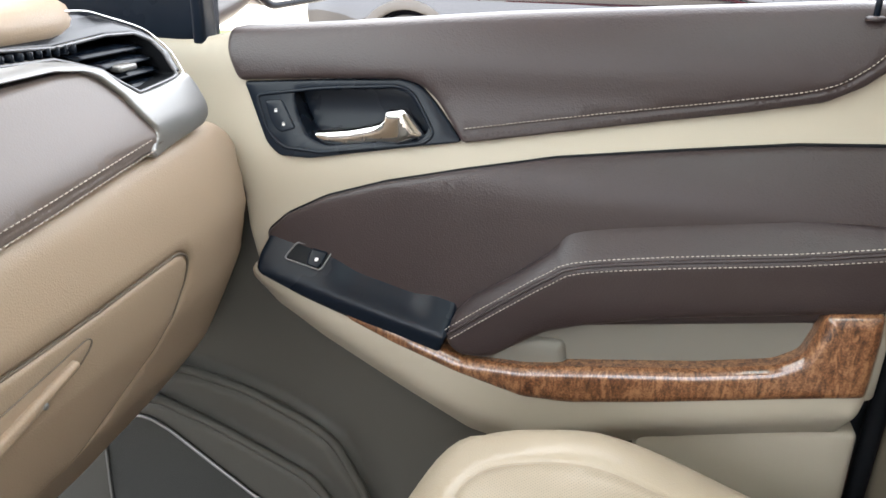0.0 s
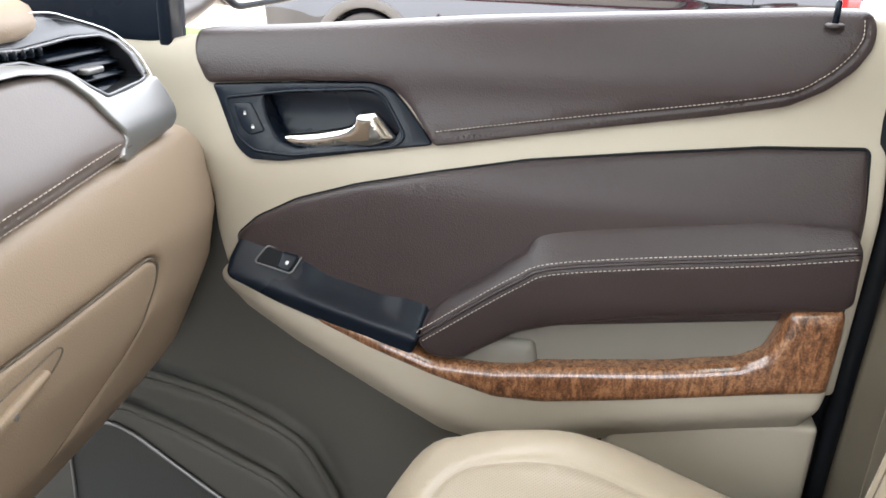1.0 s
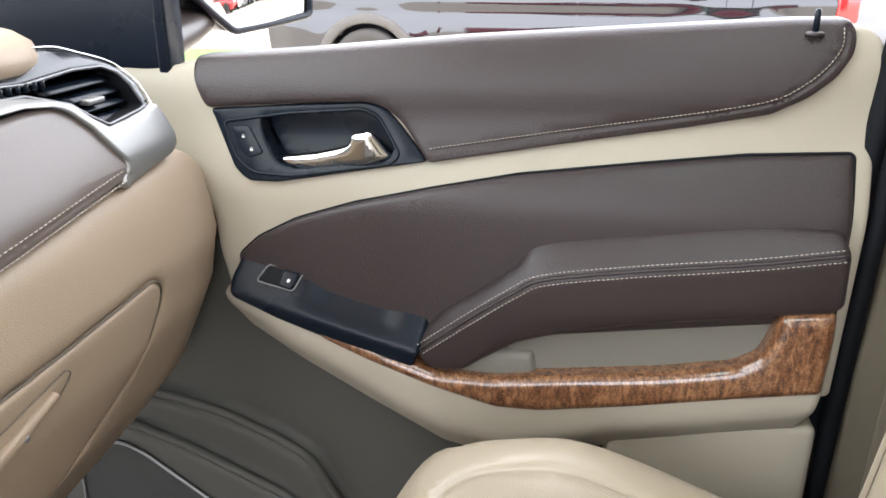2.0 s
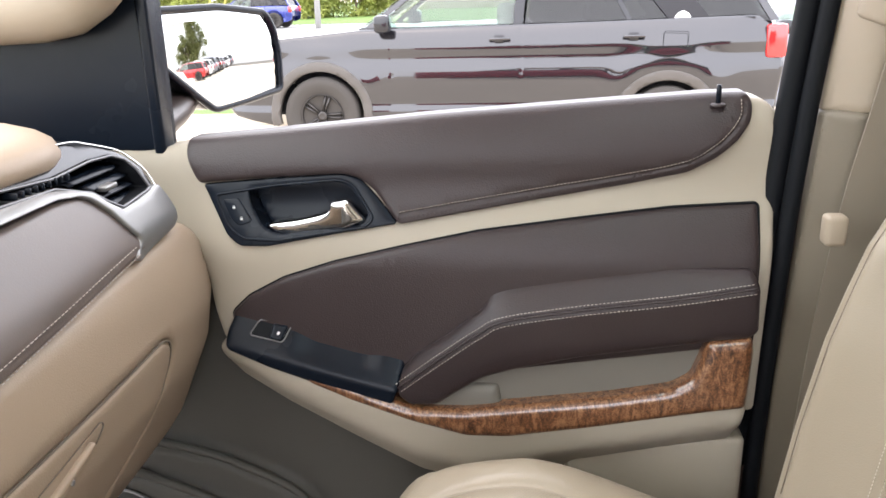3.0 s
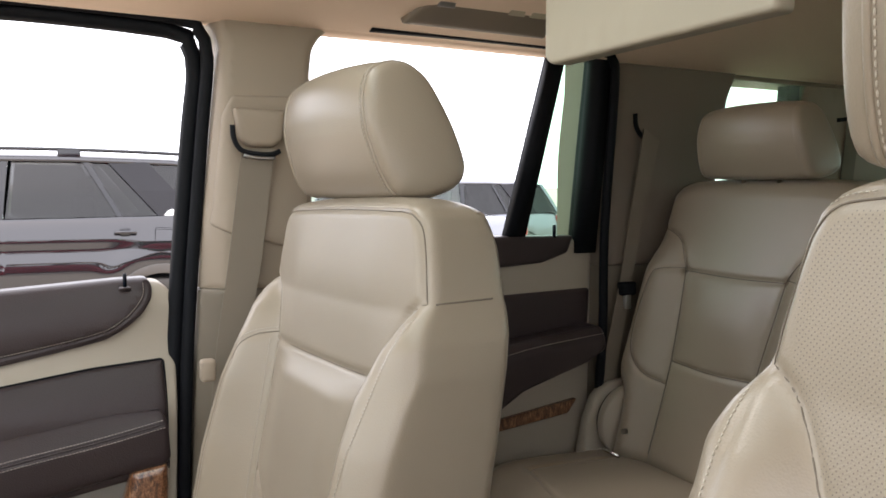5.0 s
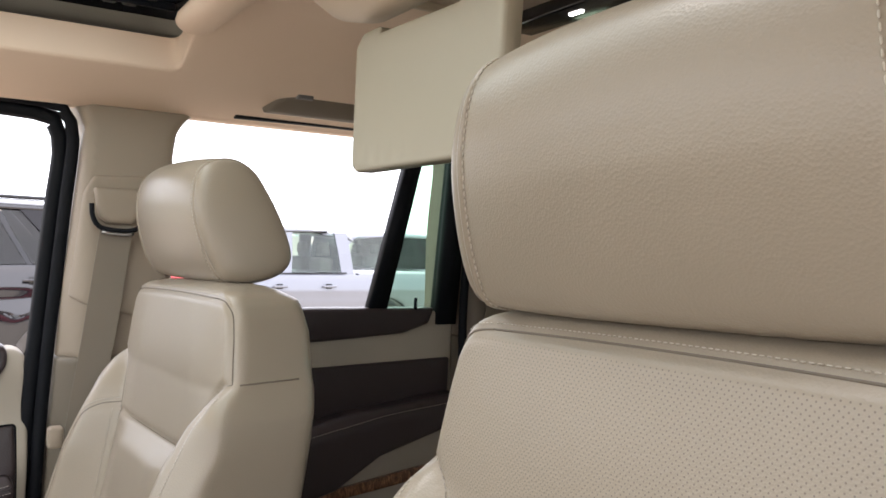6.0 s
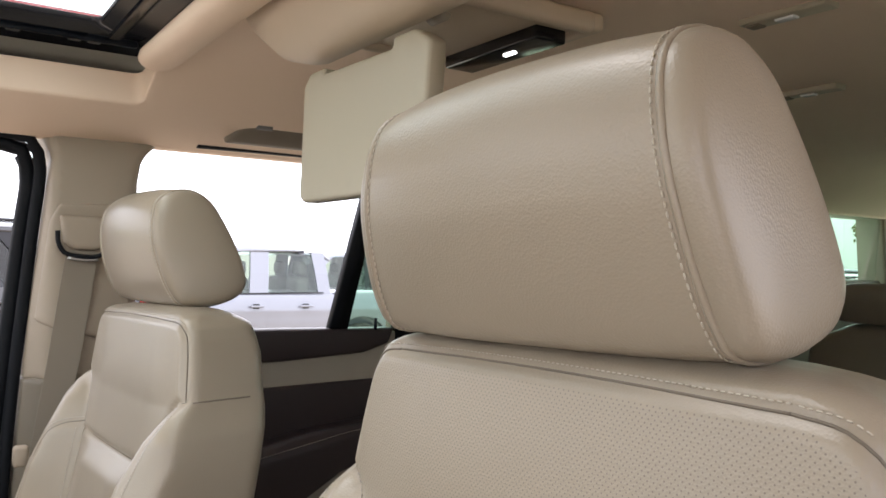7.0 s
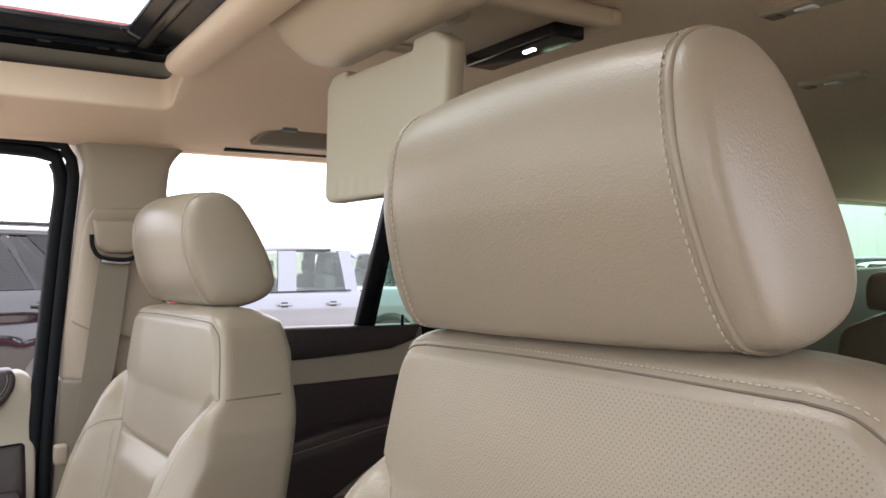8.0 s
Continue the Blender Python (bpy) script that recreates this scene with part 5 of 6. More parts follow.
def rear_seat(m, mirror):
    st = thing("rear_seat", "cream leather second row seat with a hinged base cover", "car seat", m, group="second row seats")
    part("backrest", REAR_ME, M_SEAT, st)
    part("cushion", REAR_C, M_SEAT, st)
    for g in REAR_SEAMS:
        part("seam", tube([(float(RX(bb)) - float(rear_h(np.array([aa]), np.array([bb]))[0]) + 0.0040, aa, bb) for aa, bb in g], 0.0010, 5), M_SEAM_SHADE, st)
    hd = part("headrest", HEAD_ME, M_SEAT, st, m=pose(1.372, 0.000, 1.563) @ Matrix.Diagonal((0.9, 0.86, 0.88, 1)))
    for sgn in (-1, 1):
        part("headrest_post", tube([(0.062, sgn * 0.05, -0.17), (0.062, sgn * 0.05, -0.06)], 0.006, 10), M_CHROME, hd)
    disc = [(0.078 * math.cos(a), 0.078 * math.sin(a)) for a in np.linspace(0, 2 * math.pi, 36, False)]
    hc = part("hinge_cover", loft([[(1.285 + x * k, 0.196 + yy, 0.968 + z * k) for x, z in disc] for yy, k in ((0, 0.97), (0.003, 1), (0.019, 1), (0.022, 0.97))]), M_TRIM, st, "round beige hinge cover")
    part("hinge_arm", loft([[(1.285 + x * k, 0.210 + yy, 0.968 + z * k) for x, z in disc] for yy, k in ((0, 0.9), (0.024, 0.9))]), M_RUBBER, hc)
    part("hinge_bolt", tube([(float(RX(0.965)) - 0.030, 0.158, 0.965), (float(RX(0.965)) - 0.020, 0.158, 0.965)], 0.0055, 14), M_PILLAR_LOW_SHADED, hc)
    foot = []
    for z, y1, x0, g in ((0.56, 0.272, 1.180, 1), (0.80, 0.272, 1.180, 1), (0.90, 0.270, 1.184, 1), (0.97, 0.266, 1.194, 1), (1.02, 0.262, 1.212, 1), (1.040, 0.259, 1.228, 0.94), (1.050, 0.254, 1.245, 0.8), (1.054, 0.250, 1.262, 0.5)):
        cx, cy, hx, hy = (x0 + 1.345) / 2, (0.226 + y1) / 2, (1.345 - x0) / 2 * g, (y1 - 0.226) / 2 * g
        foot.append([(cx + hx * math.copysign(abs(math.cos(a)) ** 0.45, math.cos(a)), cy + hy * math.copysign(abs(math.sin(a)) ** 0.45, math.sin(a)), z) for a in np.linspace(0, 2 * math.pi, 28, False)])
    part("seat_foot", loft(foot), M_TRIM, st)
    part("release_bar", tube([(1.212, 0.150, 0.917), (1.208, 0.195, 0.921)], 0.0045, 10), M_CHROME, st)
    part("seat_base", rbox((0.95, -0.22, 0.56), (1.38, 0.22, 0.80), 0.02), M_RUBBER, st)
    return st


rear_seat(pose(0, 0.495, 0), False)
rear_seat(pose(0, -0.635, 0), True)
third = thing("third_row_bench", "cream third row bench far back in the cabin", "car seat")
part("backrest", pillow(rounded([(-0.62, 0.75), (-0.62, 1.32), (-0.5, 1.38), (0.42, 1.38), (0.54, 1.32), (0.54, 0.75)], 0.06), lambda a, b, h: (2.42 + 0.25 * (b - 1.0) - h, a, b), None, r=0.03, step=0.03, depth=0.1, cap=True), M_SEAT, third)
part("cushion", rbox((1.95, -0.62, 0.56), (2.45, 0.54, 0.86), 0.05), M_SEAT, third)
for yy in (-0.40, 0.32):
    part("headrest", HEAD_ME, M_SEAT, third, m=pose(2.48, yy, 1.44) @ Matrix.Diagonal((0.8, 0.85, 0.7, 1)))

# ---- overhead fittings ----
ent = thing("overhead_screen", "beige fold-down ceiling screen hanging open from its housing", "ceiling screen")
pf = smooth_line([(0.585, 1.868), (0.600, 1.835), (0.628, 1.800), (0.655, 1.788), (0.690, 1.795), (0.705, 1.815), (0.700, 1.868)], 0.006)
sects = []
for y, k in [(-0.232, 0.45), (-0.226, 0.75), (-0.215, 0.95), (-0.20, 1.0), (0.11, 1.0), (0.16, 0.85), (0.205, 0.55), (0.235, 0.15)]:
    sects.append([(0.66 + (x - 0.66) * (0.6 + 0.4 * k), y, 1.87 + (z - 1.87) * k) for x, z in pf])
part("housing", loft(sects), M_HOUSING, ent, "beige rounded housing")
for y0, y1 in ((0.158, 0.178), (-0.108, -0.086)):
    part("housing_rim", rbox((0.68, y0, 1.838), (0.97, y1, 1.866), 0.009), M_HOUSING, ent)
part("housing_rim", rbox((0.962, -0.108, 1.840), (0.985, 0.178, 1.866), 0.009), M_HOUSING, ent)
part("well_plate", rbox((0.69, -0.095, 1.848), (0.965, 0.165, 1.858), 0.002, 1), M_HOUSING, ent)
strip = part("lamp_strip", rbox((0.905, -0.060, 1.830), (0.958, 0.158, 1.850), 0.003), M_GLOSSBLACK, ent, "black reading lamp strip")
glow = bpy.data.materials.new("white_led")
glow.use_nodes = True
glow.node_tree.nodes["Principled BSDF"].inputs["Emission Color"].default_value = (1, 0.97, 0.9, 1)
glow.node_tree.nodes["Principled BSDF"].inputs["Emission Strength"].default_value = 14
for k in range(3):
    part("led", rbox((0.924, 0.012 + 0.009 * k, 1.8275), (0.931, 0.018 + 0.009 * k, 1.831), 0.001, 1), glow, strip)
part("hinge", tube([(0.78, -0.03, 1.846), (0.78, 0.0, 1.846)], 0.010, 14), M_TRIM, ent)
scr = [(-0.182, 1.606), (-0.182, 1.760), (-0.150, 1.778), (-0.105, 1.778), (-0.105, 1.766), (0.075, 1.770), (0.075, 1.778), (0.118, 1.778), (0.136, 1.762), (0.124, 1.612), (0.112, 1.604)]
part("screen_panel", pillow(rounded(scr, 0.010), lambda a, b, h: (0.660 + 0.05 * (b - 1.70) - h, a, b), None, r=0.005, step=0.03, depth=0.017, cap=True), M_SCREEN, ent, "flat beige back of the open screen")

grab = thing("grab_handle", "taupe overhead grab module with small switches", "grab handle")
gface = lambda a, b, h: (a, 0.640 - (b - 1.76) * 1.1 - h * 0.7, b - h * 0.7)
gm2 = mat("taupe_moulding", (0.20, 0.165, 0.125), 0.55, bump=("cell", 900), bumps=0.2, bdist=0.0004)
part("grab_body", pillow(rounded([(0.715, 1.752), (0.735, 1.778), (0.775, 1.797), (0.965, 1.799), (1.00, 1.785), (1.01, 1.752)], 0.016), gface, lambda a, b: 0.012 + 0 * a, r=0.008, step=0.02, depth=0.03), gm2, grab)
for x0 in (0.765, 0.905, 0.95):
    part("grab_switch", pillow(rounded([(x0, 1.783), (x0 + 0.035, 1.783), (x0 + 0.032, 1.792), (x0 + 0.002, 1.792)], 0.004), gface, lambda a, b: 0.015 + 0 * a, r=0.002, depth=0.004), M_SCREEN if x0 > 0.8 else M_SILVER, grab)
for x0, y0, nm in ((1.16, -0.255, 0.0), (1.60, -0.012, 0.0)):
    lamp = thing("dome_lamp", "slim recessed ceiling lamp with a clear lens", "ceiling lamp", pose(x0, y0, 1.861), group="dome lamps")
    part("bezel", rbox((-0.016, -0.062, -0.003), (0.016, 0.062, 0.008), 0.003), M_SCREEN, lamp)
    part("lens", rbox((-0.007, -0.014, -0.006), (0.007, 0.014, 0.002), 0.002), M_LENS, lamp)
    part("switch", rbox((-0.010, 0.036, -0.0055), (0.010, 0.056, 0.002), 0.002), gm2, lamp)
# ---- outdoors ----
def ground_z(x, y):
    return -0.20 * sstep(x, -2.6, 2.4) * sstep(y, 3.0, 6.6)


def sheet(name, x0, x1, y0, y1, step, lift=0.0):
    xs, ys = np.arange(x0, x1 + step / 2, step), np.arange(y0, y1 + step / 2, step)
    gx, gy = np.meshgrid(xs, ys)
    gz = ground_z(gx, gy) + lift
    n = len(xs)
    return [tuple(v) for v in np.c_[gx.ravel(), gy.ravel(), gz.ravel()]], [(j * n + i, j * n + i + 1, (j + 1) * n + i + 1, (j + 1) * n + i) for j in range(len(ys) - 1) for i in range(n - 1)]


M_CONC = mat("pale_worn_concrete", (0.53, 0.465, 0.375), 0.9, vary=0.18, vscale=0.6, bump=("noise", 40), bumps=0.4, bdist=0.004)
M_ROAD = mat("sunbleached_asphalt", (0.26, 0.255, 0.245), 0.92, vary=0.12, vscale=0.4, bump=("noise", 60), bumps=0.5, bdist=0.004)
M_GRASS = mat("fresh_lawn_grass", (0.085, 0.145, 0.022), 0.9, vary=0.35, vscale=1.6, bump=("noise", 30), bumps=1.0, bdist=0.03)
def leaf_mat(name, color):
    """Thin leaves: half of their light passes through."""
    m = mat(name, color, 0.6, vary=0.35, vscale=1.3)
    n, l = m.node_tree.nodes, m.node_tree.links
    b = n["Principled BSDF"]
    tl, mx = n.new("ShaderNodeBsdfTranslucent"), n.new("ShaderNodeMixShader")
    mx.inputs["Fac"].default_value = 0.5
    l.new(b.inputs["Base Color"].links[0].from_socket, tl.inputs["Color"])
    l.new(b.outputs["BSDF"], mx.inputs[1])
    l.new(tl.outputs["BSDF"], mx.inputs[2])
    l.new(mx.outputs["Shader"], n["Material Output"].inputs["Surface"])
    return m


M_LEAF = leaf_mat("spring_leaves", (0.34, 0.37, 0.10))
M_LEAF3 = leaf_mat("mid_green_leaves", (0.27, 0.31, 0.085))
M_LEAF4 = leaf_mat("olive_leaves", (0.12, 0.13, 0.04))
M_BARK = mat("grey_brown_bark", (0.16, 0.12, 0.085), 0.9, vary=0.3, bump=("noise", 25), bumps=0.8, bdist=0.01)
M_HOUSE = mat("tan_stucco", (0.42, 0.34, 0.26), 0.9, vary=0.1, bump=("noise", 20), bumps=0.3)
M_ROOFT = mat("brown_roof_shingle", (0.22, 0.16, 0.13), 0.9, vary=0.2, vscale=3)
M_GALV = mat("galvanised_pole", (0.42, 0.42, 0.41), 0.5, metal=0.4)
M_SIDING = mat("white_metal_siding", (0.72, 0.76, 0.74), 0.5, vary=0.03)
M_CLAD = mat("grey_plastic_cladding", (0.065, 0.059, 0.053), 0.6, vary=0.15, bump=("noise", 300), bumps=0.2)
M_TYRE = mat("dusty_tyre", (0.040, 0.036, 0.032), 0.85, vary=0.2, bump=("noise", 80), bumps=0.4, bdist=0.002)
M_RIM = mat("dark_alloy", (0.05, 0.047, 0.045), 0.35, metal=0.7)
M_TAIL = mat("red_lamp_lens", (0.45, 0.012, 0.012), 0.15, coat=1.0)
M_SEATDK = mat("grey_cloth_seat", (0.20, 0.19, 0.175), 0.9)
M_SATIN = mat("satin_dark_pillar", (0.022, 0.022, 0.025), 0.5, spec=0.2)
P_BLUE = paint("bright_blue_paint", (0.02, 0.035, 0.22))
P_WHITE = paint("white_paint", (0.62, 0.63, 0.64), 0.3, 0.0)
P_SILVER = paint("silver_paint", (0.185, 0.195, 0.225), 0.3, 0.4)
P_BLACK = paint("black_paint", (0.012, 0.012, 0.014), 0.25, 0.1)
P_CRIMSON = paint("bright_red_paint", (0.40, 0.012, 0.015))

hill = part("ground", join(sheet("ground", -60, 80, -40, 9.0, 1.0), ), M_CONC)
tagged(hill, "pale worn concrete parking lot", "ground", kind="structure")
flat = part("ground_far", ([(-1500, -1500, -0.45), (1500, -1500, -0.45), (1500, 1500, -0.45), (-1500, 1500, -0.45)], [(0, 1, 2, 3)]), M_CONC)
tagged(flat, "open ground to the horizon", "ground", kind="structure")
lot = part("pavement", join(sheet("pavement", -3.0, 80, 9.0, 30.0, 1.0), sheet("pavement", -120, -3.0, 11.0, 33.0, 2.0, 0.0)), M_CONC)
tagged(lot, "pale concrete parking bays", "pavement", kind="structure")
lawn = part("lawn", join(sheet("lawn", -120, -3.0, 9.0, 11.0, 1.0, 0.05)), M_GRASS)
tagged(lawn, "mown green lawn strip", "lawn", kind="structure")
kerb = part("kerb", rbox((-60, 8.86, -0.1), (-2.9, 9.02, 0.12), 0.03), M_CONC)
tagged(kerb, "low concrete kerb along the lawn", "kerb", kind="structure")
street = part("road", ([(-200, 33, 0.0), (200, 33, 0.0), (200, 44, 0.0), (-200, 44, 0.0), (-200, 33, -0.4), (200, 33, -0.4)], [(0, 1, 2, 3), (0, 1, 5, 4)]), M_ROAD)
tagged(street, "sunlit grey street", "road", kind="structure")
verge = part("verge", ([(-300, 44, 0.02), (12, 44, 0.02), (12, 130, 0.4), (-300, 130, 0.4)], [(0, 1, 2, 3)]), M_GRASS)
tagged(verge, "grass verge beyond the street", "lawn", kind="structure")


def lathe(profile, n=40, axis="y"):
    """A turned shape round the y axis from (radius, y) pairs."""
    rings = [[(r * math.cos(a), y, r * math.sin(a)) for a in np.linspace(0, 2 * math.pi, n, False)] for r, y in profile]
    return loft(rings, True, True)


TYRE = mesh("tyre", *lathe([(0.20, 0.03), (0.23, 0.0), (0.30, -0.02), (0.35, -0.025), (0.375, 0.0), (0.382, 0.03), (0.382, 0.20), (0.37, 0.235), (0.33, 0.25), (0.20, 0.24)]))
RIMV = [lathe([(0.10, 0.12), (0.245, 0.11), (0.262, 0.03), (0.268, 0.0), (0.262, -0.005), (0.250, 0.01), (0.235, 0.09), (0.10, 0.10)]), lathe([(0.03, 0.0), (0.055, -0.005), (0.062, 0.01), (0.062, 0.08)], 20)]
for k in range(5):
    for d in (-0.11, 0.11):
        a0, a1 = 2 * math.pi * k / 5 + d * 2.2, 2 * math.pi * k / 5 + d
        p0, p1 = Vector((0.055 * math.cos(a0), 0.015, 0.055 * math.sin(a0))), Vector((0.255 * math.cos(a1), 0.022, 0.255 * math.sin(a1)))
        RIMV.append(tube([p0, p0.lerp(p1, 0.5) + Vector((0, -0.006, 0)), p1], [0.018, 0.016, 0.020], 6))
RIM = mesh("rim", *join(*RIMV))


def vehicle(name, label, m, paint_m, group="", pickup=False, near=True, sx=1.0, sz=1.0, tail=True, clad=M_CLAD, drop=(0.0, 0.0)):
    """A parked car, nose towards -x, its near side at y = -0.95."""
    car = thing(name, label, "pickup truck" if pickup else "car", m, group=group)
    S = lambda x, z: (x * sx, z * sz)
    wb = 1.51 * sx
    dz_at = lambda c: drop[0] if c < 0 else drop[1]
    arch = lambda c, r0=0.455: [(c + r0 * math.cos(a), 0.39 + dz_at(c) + r0 * math.sin(a)) for a in np.linspace(-0.25, math.pi + 0.25, 15)]
    topz = 1.13
    nose = [S(-2.36, 0.30), S(-2.48, 0.45), S(-2.50, 0.72), S(-2.44, 0.93), S(-2.30, 1.00), S(-1.9, 1.06), S(-1.15, topz)]
    if pickup:
        tailp = [S(0.9, topz + 0.02), S(2.45, topz + 0.02), S(2.48, 0.8), S(2.45, 0.45), S(2.30, 0.36)]
    else:
        tailp = [S(0.9, topz + 0.03), S(2.30, topz + 0.06), S(2.44, 1.0), S(2.47, 0.7), S(2.42, 0.42 + drop[1]), S(2.20, 0.32 + drop[1])]
    ol = nose + tailp + arch(wb) + [(wb - 0.5, 0.27 + drop[1]), (-wb + 0.5, 0.27 + drop[0])] + arch(-wb)
    ol = rounded(ol, 0.06)

    tz = np.linspace(0.15, 1.35, 241)
    lean = np.interp(tz, [0.25, 0.34, 0.355, 0.415, 0.43, 0.62, 0.65, 0.74, 0.765, 0.84, 0.855, 0.945, 0.96, 1.04, 1.15, 1.3], [-0.08, -0.08, 0.20, 0.20, -0.09, -0.07, 0.02, 0.09, 0.20, 0.20, -0.06, -0.06, 0.20, 0.24, 0.45, 0.8])
    face = -np.r_[0, np.cumsum((lean[1:] + lean[:-1]) / 2 * np.diff(tz))]
    face -= np.interp(0.9, tz, face) - 0.035

    def bulge(a, b):
        b = b / sz
        if near and not pickup:  # pressed door sides: two creases and a ledge over the sill
            d = np.minimum(np.hypot(a - wb, b - 0.39), np.hypot(a + wb, b - 0.39))
            return np.interp(b, tz, face) + 0.022 * np.exp(-((d - 0.46) / 0.13) ** 2) - 0.16 * sstep(-a / sx, 1.9, 2.55) ** 2 - 0.12 * sstep(a / sx, 1.9, 2.55) ** 2
        return 0.034 * np.exp(-((b - 0.80) / 0.30) ** 2) - 0.026 * np.exp(-((b - 0.52) / 0.10) ** 2) + 0.014 * np.exp(-((b - 0.92) / 0.035) ** 2) - 0.10 * sstep(b, 0.98, 1.2) ** 2 - 0.16 * sstep(-a / sx, 1.9, 2.55) ** 2 - 0.12 * sstep(a / sx, 1.9, 2.55) ** 2

    gr = [np.array([S(x0 - 0.02, 0.40), S(x0, 0.7), S(x0, 1.12)]) for x0 in (-0.86, 0.27)] if near else []
    for s in (-1, 1):
        out = (lambda a, b, h: (a, -0.90 - h, b)) if s < 0 else (lambda a, b, h: (a, 0.90 + h, b))
        part("side_panel", pillow(ol, out, bulge, r=0.03, step=(0.024 if not pickup else 0.05) if near and s < 0 else 0.16, depth=0.06, grooves=gr if s < 0 else [], groove=(0.006, 0.006)), paint_m, car)
        for c in (-wb, wb):
            ring_a = [(c + r0 * math.cos(a), 0.39 + dz_at(c) + r0 * math.sin(a)) for r0 in (0.425, 0.52) for a in (np.linspace(-0.2, math.pi + 0.2, 24) if r0 < 0.5 else np.linspace(math.pi + 0.2, -0.2, 24))]
            if clad is not None:
                part("arch_cladding", pillow(np.array(ring_a), out, lambda a, b: bulge(a, b) + 0.012, r=0.012, step=0.05, depth=0.05), clad, car)
    core = []
    for x, z1, hw in ((-2.40, 0.86, 0.72), (-2.30, 0.98, 0.82), (-1.9, 1.05, 0.86), (-1.15, 1.12, 0.88), (0.9, 1.14, 0.88), (2.2, 1.15, 0.86), (2.40, 1.05, 0.80)):
        core.append([(x * sx, y * hw, z * sz) for y, z in ((-0.98, 0.62), (-0.985, z1 - 0.14), (-0.93, z1 - 0.05), (-0.75, z1 + 0.012), (-0.3, z1 + 0.03), (0.3, z1 + 0.03), (0.75, z1 + 0.012), (0.93, z1 - 0.05), (0.985, z1 - 0.14), (0.98, 0.62), (0.4, 0.60), (-0.4, 0.60))])
    part("body", loft(core), paint_m, car)
    part("underbody", rbox((-2.05 * sx, -0.78, 0.30), (2.05 * sx, 0.78, 0.62), 0.05), M_RUBBER, car)
    for s in (-1, 1):
        if clad is not None:
            part("sill_cladding", loft([[(x, s * y, z + dzz) for y, z in ((0.78, 0.22), (0.94, 0.23), (0.955, 0.27), (0.955, 0.34), (0.935, 0.37), (0.78, 0.37))] for x, dzz in ((-wb + 0.46, drop[0]), (wb - 0.46, drop[1]))]), clad, car)
        for c in (-wb, wb):
            wm = pose(c, s * 0.955, 0.382 + dz_at(c), 0, 0, 0 if s < 0 else 180)
            wheel = part("wheel", TYRE, M_TYRE, car, m=wm)
            part("rim", RIM, M_RIM, wheel, m=Matrix.Diagonal((0.8, 1, 0.8, 1)))
    # cabin above the belt
    end = 1.05 if pickup else 2.28
    rt = 1.00 if pickup else 1.95
    y0, y1 = 0.845, 0.665
    roofr = []
    for x, dz, k in ((-0.52, -0.10, 0.94), (-0.36, -0.03, 0.97), (0.1, 0.012, 1), (0.8, 0.018, 1), (rt - 0.3, 0.0, 0.99), (rt + 0.08, -0.05, 0.96), (rt + 0.16, -0.10, 0.92)):
        z = 1.72 + dz
        roofr.append([(x * sx, y * k, zz * sz) for y, zz in ((-y1 - 0.025, z - 0.055), (-y1 - 0.015, z - 0.02), (-0.50, z + 0.025), (0, z + 0.05), (0.50, z + 0.025), (y1 + 0.015, z - 0.02), (y1 + 0.025, z - 0.055), (0.5, z - 0.035), (-0.5, z - 0.035))])
    part("roof", loft(roofr), paint_m, car)
    cols = [((-1.10, topz - 0.02), (-0.42, 1.66), 0.075, paint_m), ((0.24, topz - 0.02), (0.29, 1.69), 0.085, M_GLOSSBLACK), ((1.02, topz - 0.02), (0.98, 1.69), 0.05, M_GLOSSBLACK)]
    if pickup:
        cols[1] = ((0.20, topz - 0.02), (0.25, 1.69), 0.22, paint_m)
        cols[2] = ((1.02, topz - 0.02), (0.97, 1.69), 0.16, paint_m)
        panes = [((-1.02, 0.10), (-0.36, 0.14), G_CAR), ((0.30, 0.96), (0.36, 0.92), G_CAR)]
    else:
        cols[2] = ((1.20, topz), (0.92, 1.69), 0.045, M_GLOSSBLACK)
        cols += [((1.70, topz), (1.27, 1.69), 0.34, M_SATIN), ((2.36, topz), (2.04, 1.68), 0.07, paint_m)]
        panes = [((-1.02, 0.22), (-0.36, 0.27), G_CAR), ((0.30, 1.20), (0.36, 0.92), G_DARK), ((1.22, 1.52), (0.96, 1.10), G_DARK), ((1.86, 2.33), (1.43, 2.01), G_DARK)]
    for s in (-1, 1):
        for (xa, za), (xb, zb), w, mm in cols:
            q = lambda x, y, z: (x * sx, s * y, z * sz)
            lo_ = [q(xa - w / 2, y0 + 0.012, za), q(xa + w / 2, y0 + 0.012, za), q(xa + w / 2, y0 - 0.05, za), q(xa - w / 2, y0 - 0.05, za)]
            md = [q((xa + xb) / 2 + d, (y0 + y1) / 2 + e, (za + zb) / 2) for d, e in ((-w / 2, 0.03), (w / 2, 0.03), (w / 2, -0.03), (-w / 2, -0.03))]
            hi_2 = [q(xb - w / 2, y1 + 0.015, zb), q(xb + w / 2, y1 + 0.015, zb), q(xb + w / 2, y1 - 0.04, zb), q(xb - w / 2, y1 - 0.04, zb)]
            part("pillar", (*loft([lo_, md, hi_2]), False), mm, car)
